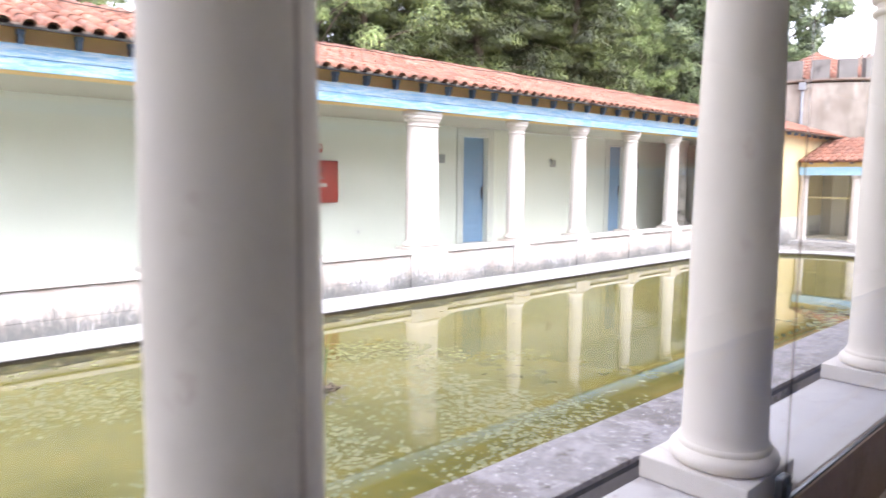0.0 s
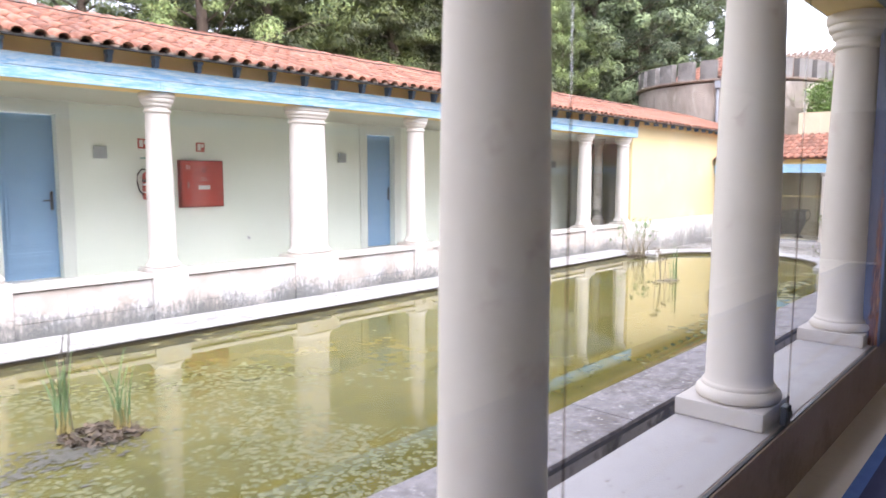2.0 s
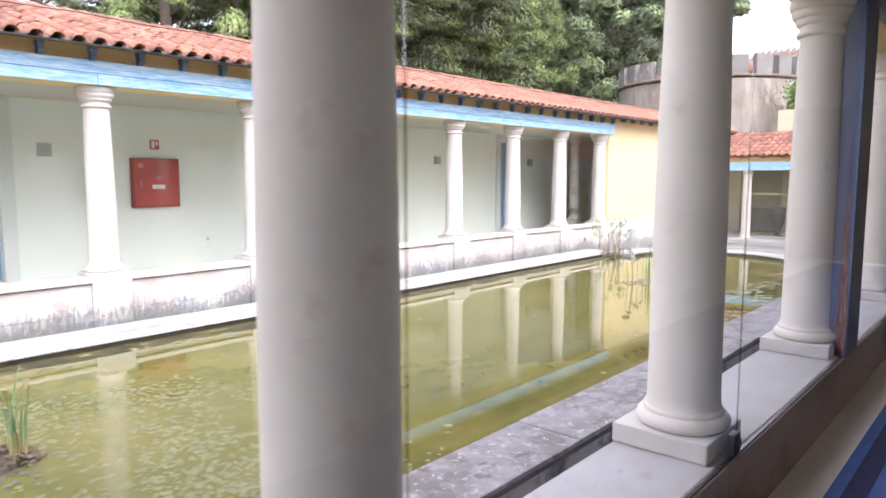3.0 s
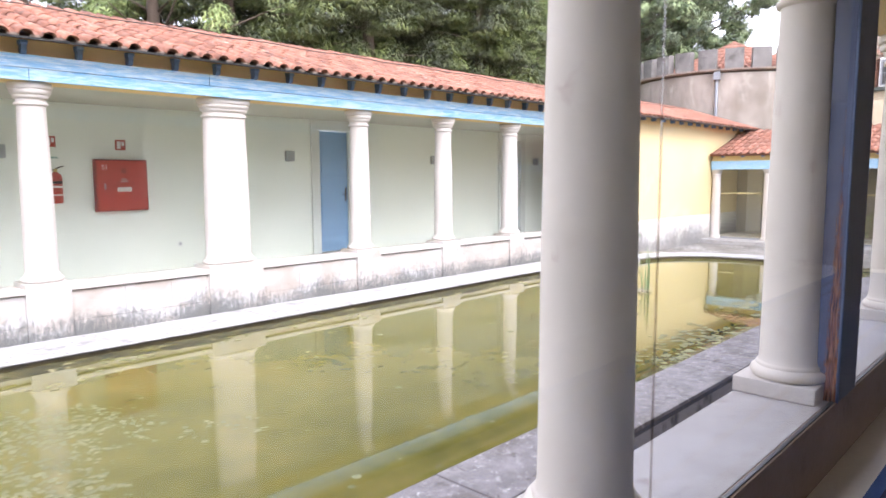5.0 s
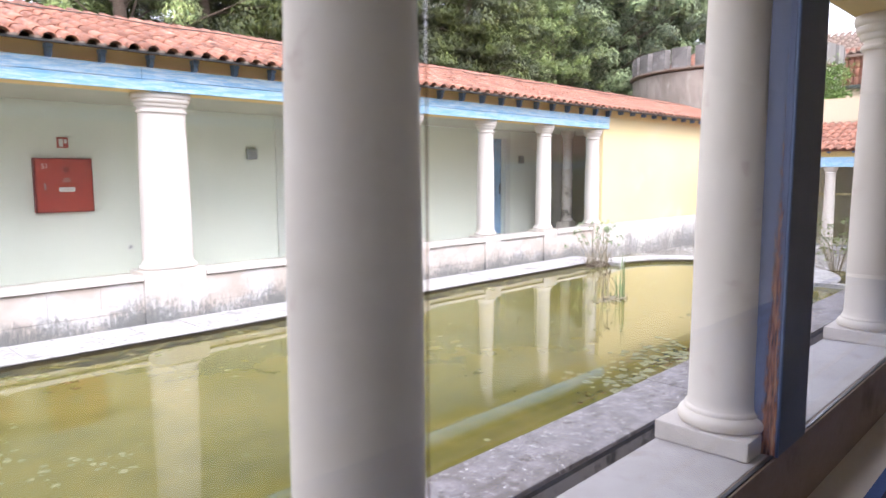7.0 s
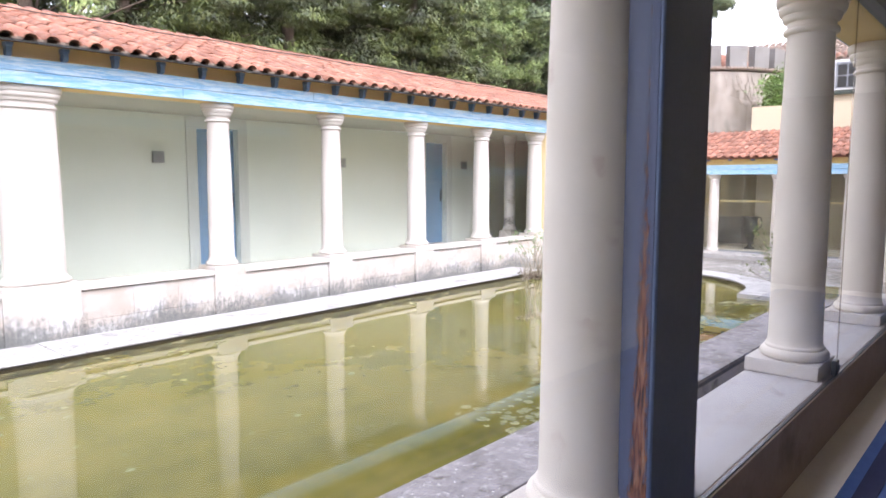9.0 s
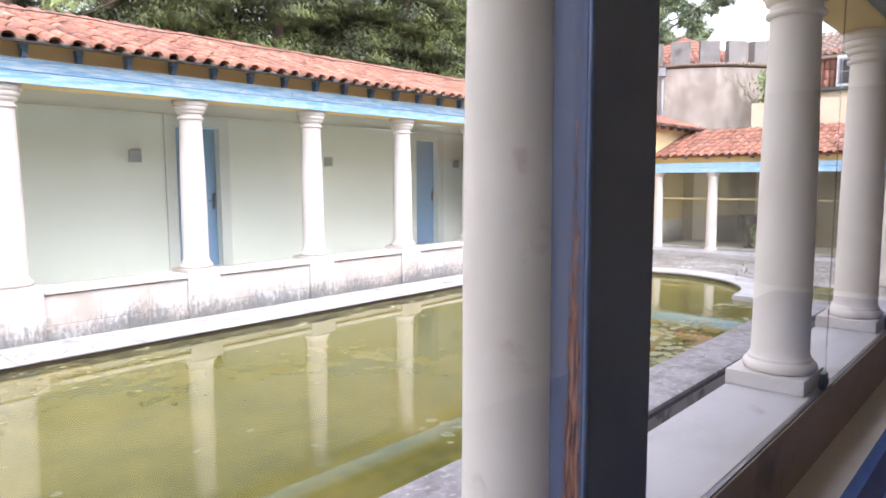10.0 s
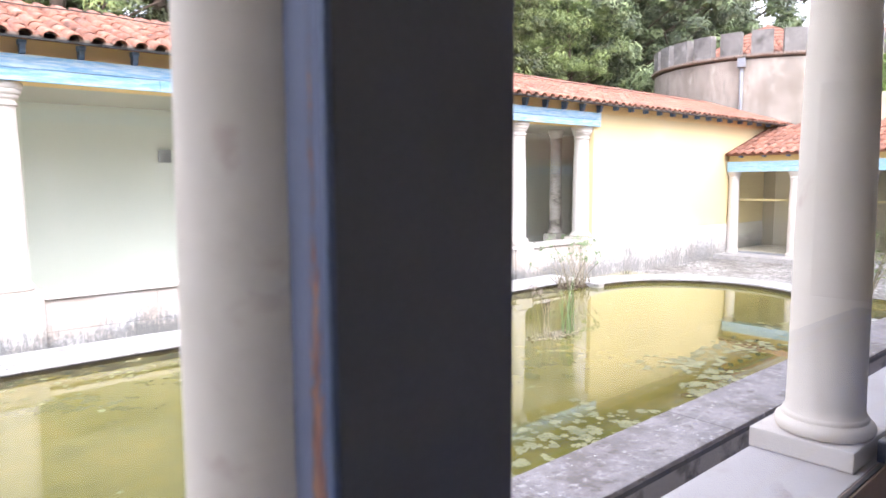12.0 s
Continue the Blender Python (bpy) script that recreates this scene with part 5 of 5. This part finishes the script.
def mound(rx, ry, h, count=760):
    bm = bmesh.new()
    for _ in range(count):
        a, r = random.uniform(0, 6.28), math.sqrt(random.random())
        c = Vector((rx * r * math.cos(a), ry * r * math.sin(a), h * (1 - r * r) - 0.015))
        q = Euler((random.uniform(-0.9, 0.9), random.uniform(-0.9, 0.9), random.uniform(0, 6.3))).to_matrix()
        s = random.uniform(0.014, 0.042)
        v = [bm.verts.new(c + q @ Vector(p)) for p in ((-s, -s * .3, 0), (s, -s * .25, 0), (s * .8, s * .35, s * 0.2), (-s * .7, s * .3, s * 0.1), (0, 0, s * 0.16), (0, 0, -s * 0.12))]
        for f in ((0, 1, 4), (1, 2, 4), (2, 3, 4), (3, 0, 4), (1, 0, 5), (2, 1, 5), (3, 2, 5), (0, 3, 5)):
            bm.faces.new([v[i] for i in f])
    return bm


isl = thing("iris_clump", (2.28, 4.03, WATER), "two tufts of young green iris blades on a brown peat mound", "water plant")
part("mound", mound(0.25, 0.24, 0.05, 380), "soil", isl, "brown wet peat mound").location = (0.10, 0.08, 0)
for cx, cy, nb in ((-0.05, 0.24, 13), (0.21, 0.05, 10)):
    bm, feet = bmesh.new(), bmesh.new()
    for _ in range(nb):
        r0 = Vector((cx + random.uniform(-0.045, 0.045), cy + random.uniform(-0.045, 0.045), 0.02))
        blade(bm, r0 + Vector((0, 0, 0.04)), random.uniform(0.22, 0.48), random.uniform(0.02, 0.34), 0.0095)
        tube([r0, r0 + Vector((random.uniform(-0.01, 0.01), 0, 0.07)), r0 + Vector((0, 0, 0.13))], 0.009, 5, bm=feet, taper=0.5)
    part("blades", bm, "reed", isl)
    part("blade_feet", feet, "blade_foot", isl, "yellow lower ends of the blades")
bm = bmesh.new()
for _ in range(5):
    r0 = Vector((-0.05 + random.uniform(-0.05, 0.05), 0.24 + random.uniform(-0.05, 0.05), 0.02))
    tube([r0, r0 + Vector((random.uniform(-0.03, 0.03), 0, 0.3)), r0 + Vector((random.uniform(-0.09, 0.09), 0, random.uniform(0.5, 0.66)))], 0.004, 5, bm=bm, taper=0.5)
part("old_stems", bm, "litter", isl, "thin dark old stems")
bm = bmesh.new()
for _ in range(520):
    a, r = random.uniform(0, 6.28), abs(random.gauss(0.10, 0.20))
    c = Vector((-0.16 + r * math.cos(a) * 1.15, -0.10 + r * math.sin(a) * 0.70, 0.003))
    s, b = random.uniform(0.008, 0.022), random.uniform(0, 6.28)
    ring = [bm.verts.new(c + Vector((s * math.cos(b + k * 1.047) * (1.0 if k % 3 else 1.4), s * math.sin(b + k * 1.047) * 0.7, random.uniform(0.0, 0.004)))) for k in range(6)]
    bm.faces.new(ring)
tagged(part("leaf_litter", bm, "litter", isl, "dark wet dead leaves afloat"), kind="stuff")

isl = thing("reed_clump", (10.70, 4.22, WATER), "sparse tall reeds on a low soggy raft", "water plant")
part("mound", mound(0.36, 0.14, 0.012, 170), "stalk", isl).location = (-0.10, 0.04, 0)
bm = bmesh.new()
for _ in range(9):
    blade(bm, Vector((0.13 + random.uniform(-0.07, 0.07), 0.02 + random.uniform(-0.04, 0.04), 0.0)), random.uniform(0.30, 0.62), random.uniform(0.05, 0.40), 0.006)
part("blades", bm, "reed", isl)
bm = bmesh.new()
for _ in range(18):
    a = random.uniform(0, 6.28)
    p = Vector((random.uniform(-0.22, 0.2), random.uniform(-0.10, 0.10), 0.012))
    tube([p, p + Vector((math.cos(a) * 0.07, math.sin(a) * 0.05, 0.02)), p + Vector((math.cos(a) * 0.14, math.sin(a) * 0.09, 0.004))], 0.0035, 4, bm=bm)
tagged(part("dead_stems", bm, "stalk", isl, "pale dead stems"), kind="stuff")
bm, heads = bmesh.new(), bmesh.new()
for _ in range(7):
    r0 = Vector((random.uniform(-0.30, -0.02), random.uniform(-0.04, 0.16), 0.0))
    top = r0 + Vector((random.uniform(-0.10, 0.12), random.uniform(-0.06, 0.06), random.uniform(0.28, 0.52)))
    tube([r0, r0.lerp(top, 0.5) + Vector((random.uniform(-0.02, 0.02), 0, 0)), top], 0.0045, 5, bm=bm, taper=0.6)
    leaves(heads, top, 0.020, 14, 0.018)
part("flower_stalks", bm, "stalk", isl, "tall pale dry flower stalks")
tagged(part("seed_heads", heads, "twig", isl, "small brown seed heads"), kind="stuff")

# tall dry flower stalks at the kerb's end
pl = thing("flowering_rush", (13.22, 6.02, WATER), "tall dry flower stalks with green tufts in the water", "water plant")
bm, heads = bmesh.new(), bmesh.new()
for _ in range(34):
    a, sp = random.uniform(0, 6.28), random.uniform(0.08, 0.60)
    r0 = Vector((random.uniform(-0.22, 0.22), random.uniform(-0.12, 0.12), 0.0))
    h = random.uniform(0.35, 0.80)
    top = r0 + Vector((math.cos(a) * sp, math.sin(a) * sp * 0.6, h))
    tube([r0, r0.lerp(top, 0.5) + Vector((0, 0, 0.04)), top], 0.0045, 5, bm=bm, taper=0.6)
    leaves(heads, top, 0.022, 13, 0.020)
part("stems", bm, "stalk", pl, "pale brown dry stems")
tagged(part("flower_heads", heads, "reed", pl, "small green seed heads"), kind="stuff")
bm = bmesh.new()
for _ in range(30):
    blade(bm, Vector((random.uniform(-0.25, 0.25), random.uniform(-0.14, 0.14), 0.0)), random.uniform(0.12, 0.35), random.uniform(0.2, 0.7), 0.010)
part("leaf_blades", bm, "stalk", pl)
part("mound", mound(0.34, 0.14, 0.09), "soil", pl)

# small shrub on the court beyond the round end
sh = thing("shrub", (15.45, 2.95, COURT), "small bare shrub with grey-green leaves", "shrub")
bm, lf = bmesh.new(), bmesh.new()
for _ in range(26):
    a, sp, h = random.uniform(0, 6.28), random.uniform(0.1, 0.50), random.uniform(0.35, 1.05)
    top = Vector((math.cos(a) * sp, math.sin(a) * sp, h))
    tube([Vector((0, 0, 0)), top * 0.5 + Vector((0, 0, 0.06)), top], 0.007, 5, bm=bm, taper=0.5)
    leaves(lf, top, 0.07, 14, 0.03)
part("twigs", bm, "stalk", sh)
part("foliage", lf, "mid", sh)

# lily pads and floating scraps
pads = bmesh.new()


def pad(x, y, r):
    a0 = random.uniform(0, 6.28)
    z = WATER + 0.0012 + random.uniform(0, 0.001)
    tilt = random.uniform(-0.015, 0.015)
    c = pads.verts.new((x, y, z))
    ring = []
    for k in range(9):
        a = a0 + 0.25 + (6.28 - 0.5) * k / 8
        rr = r * random.uniform(0.9, 1.1)
        ring.append(pads.verts.new((x + rr * math.cos(a), y + rr * math.sin(a), z + abs(tilt) * rr)))
    for p, q in zip(ring, ring[1:]):
        pads.faces.new((c, p, q))


count = 0
while count < 7200:
    x, y = random.uniform(-1.0, 5.4), random.uniform(2.30, 5.7)
    dens = noise.noise(Vector((x * 0.9, y * 0.9, 3.1))) + 0.35 - max(0, x - 3.3) * 0.5 - max(0, y - 4.6) * 0.35
    if random.random() < dens and (Vector((x - 2.28, y - 4.03)).length > 0.35):
        pad(x, y, random.uniform(0.007, 0.023))
        count += 1
count = 0
while count < 480:
    x, y = random.uniform(7.4, 13.0), random.uniform(2.27, 3.2)
    if random.random() < noise.noise(Vector((x * 1.3, y * 1.6, 8.1))) + 0.30 - (y - 2.35) * 0.55:
        pad(x, y, random.uniform(0.012, 0.045))
        count += 1
for _ in range(420):
    x = random.uniform(-1.0, 13.0)
    pad(x, 6.10 - random.random() ** 2 * 0.35 if noise.noise(Vector((x * 0.8, 0, 5.0))) > -0.1 else random.uniform(5.6, 6.05), random.uniform(0.008, 0.035))
for _ in range(160):
    pad(random.uniform(3.5, 13), random.uniform(2.4, 5.9), random.uniform(0.008, 0.03))
tagged(part("lily_pads", pads, "pad"), "pale olive lily pads floating on the pond", "lily pads", "", "stuff")

# algae and debris gathered along the far pool side
# its dark colour also stands in for the pool wall's reflection
scum = bmesh.new()
for _ in range(1100):
    x = random.uniform(-2.0, 13.0)
    dens = noise.noise(Vector((x * 0.7, 2.0, 1.0)))
    wy = random.uniform(0.016, 0.055) * (1.0 + max(0.0, dens))
    c = Vector((x, 6.150 - random.random() ** 1.3 * (0.17 + 0.26 * max(0.0, dens + 0.15)), WATER))
    lx = wy * random.uniform(1.5, 6.0)
    top = scum.verts.new(c + Vector((0, 0, random.uniform(0.006, 0.016))))
    ring = []
    for k in range(9):
        a, rr = 2 * math.pi * k / 9, random.uniform(0.65, 1.15)
        ring.append(scum.verts.new(c + Vector((lx * rr * math.cos(a), wy * rr * math.sin(a), -0.002))))
    for k in range(9):
        scum.faces.new((top, ring[k], ring[(k + 1) % 9]))
tagged(part("floating_algae", scum, "scum"), "dark olive algae and debris along the pool side", "algae", "", "stuff")

# single roof tiles along the eaves
for m in tile_pose:
    o = new("tile", tile_mesh)
    o.parent = roof
    o.matrix_basis = m
ptile = mesh_of("tile", barrel(bmesh.new(), 0.43, 0.072, 0.058), "tile", True)
for m in ptile_pose:
    o = new("tile", ptile)
    o.parent = roofp
    o.matrix_basis = m
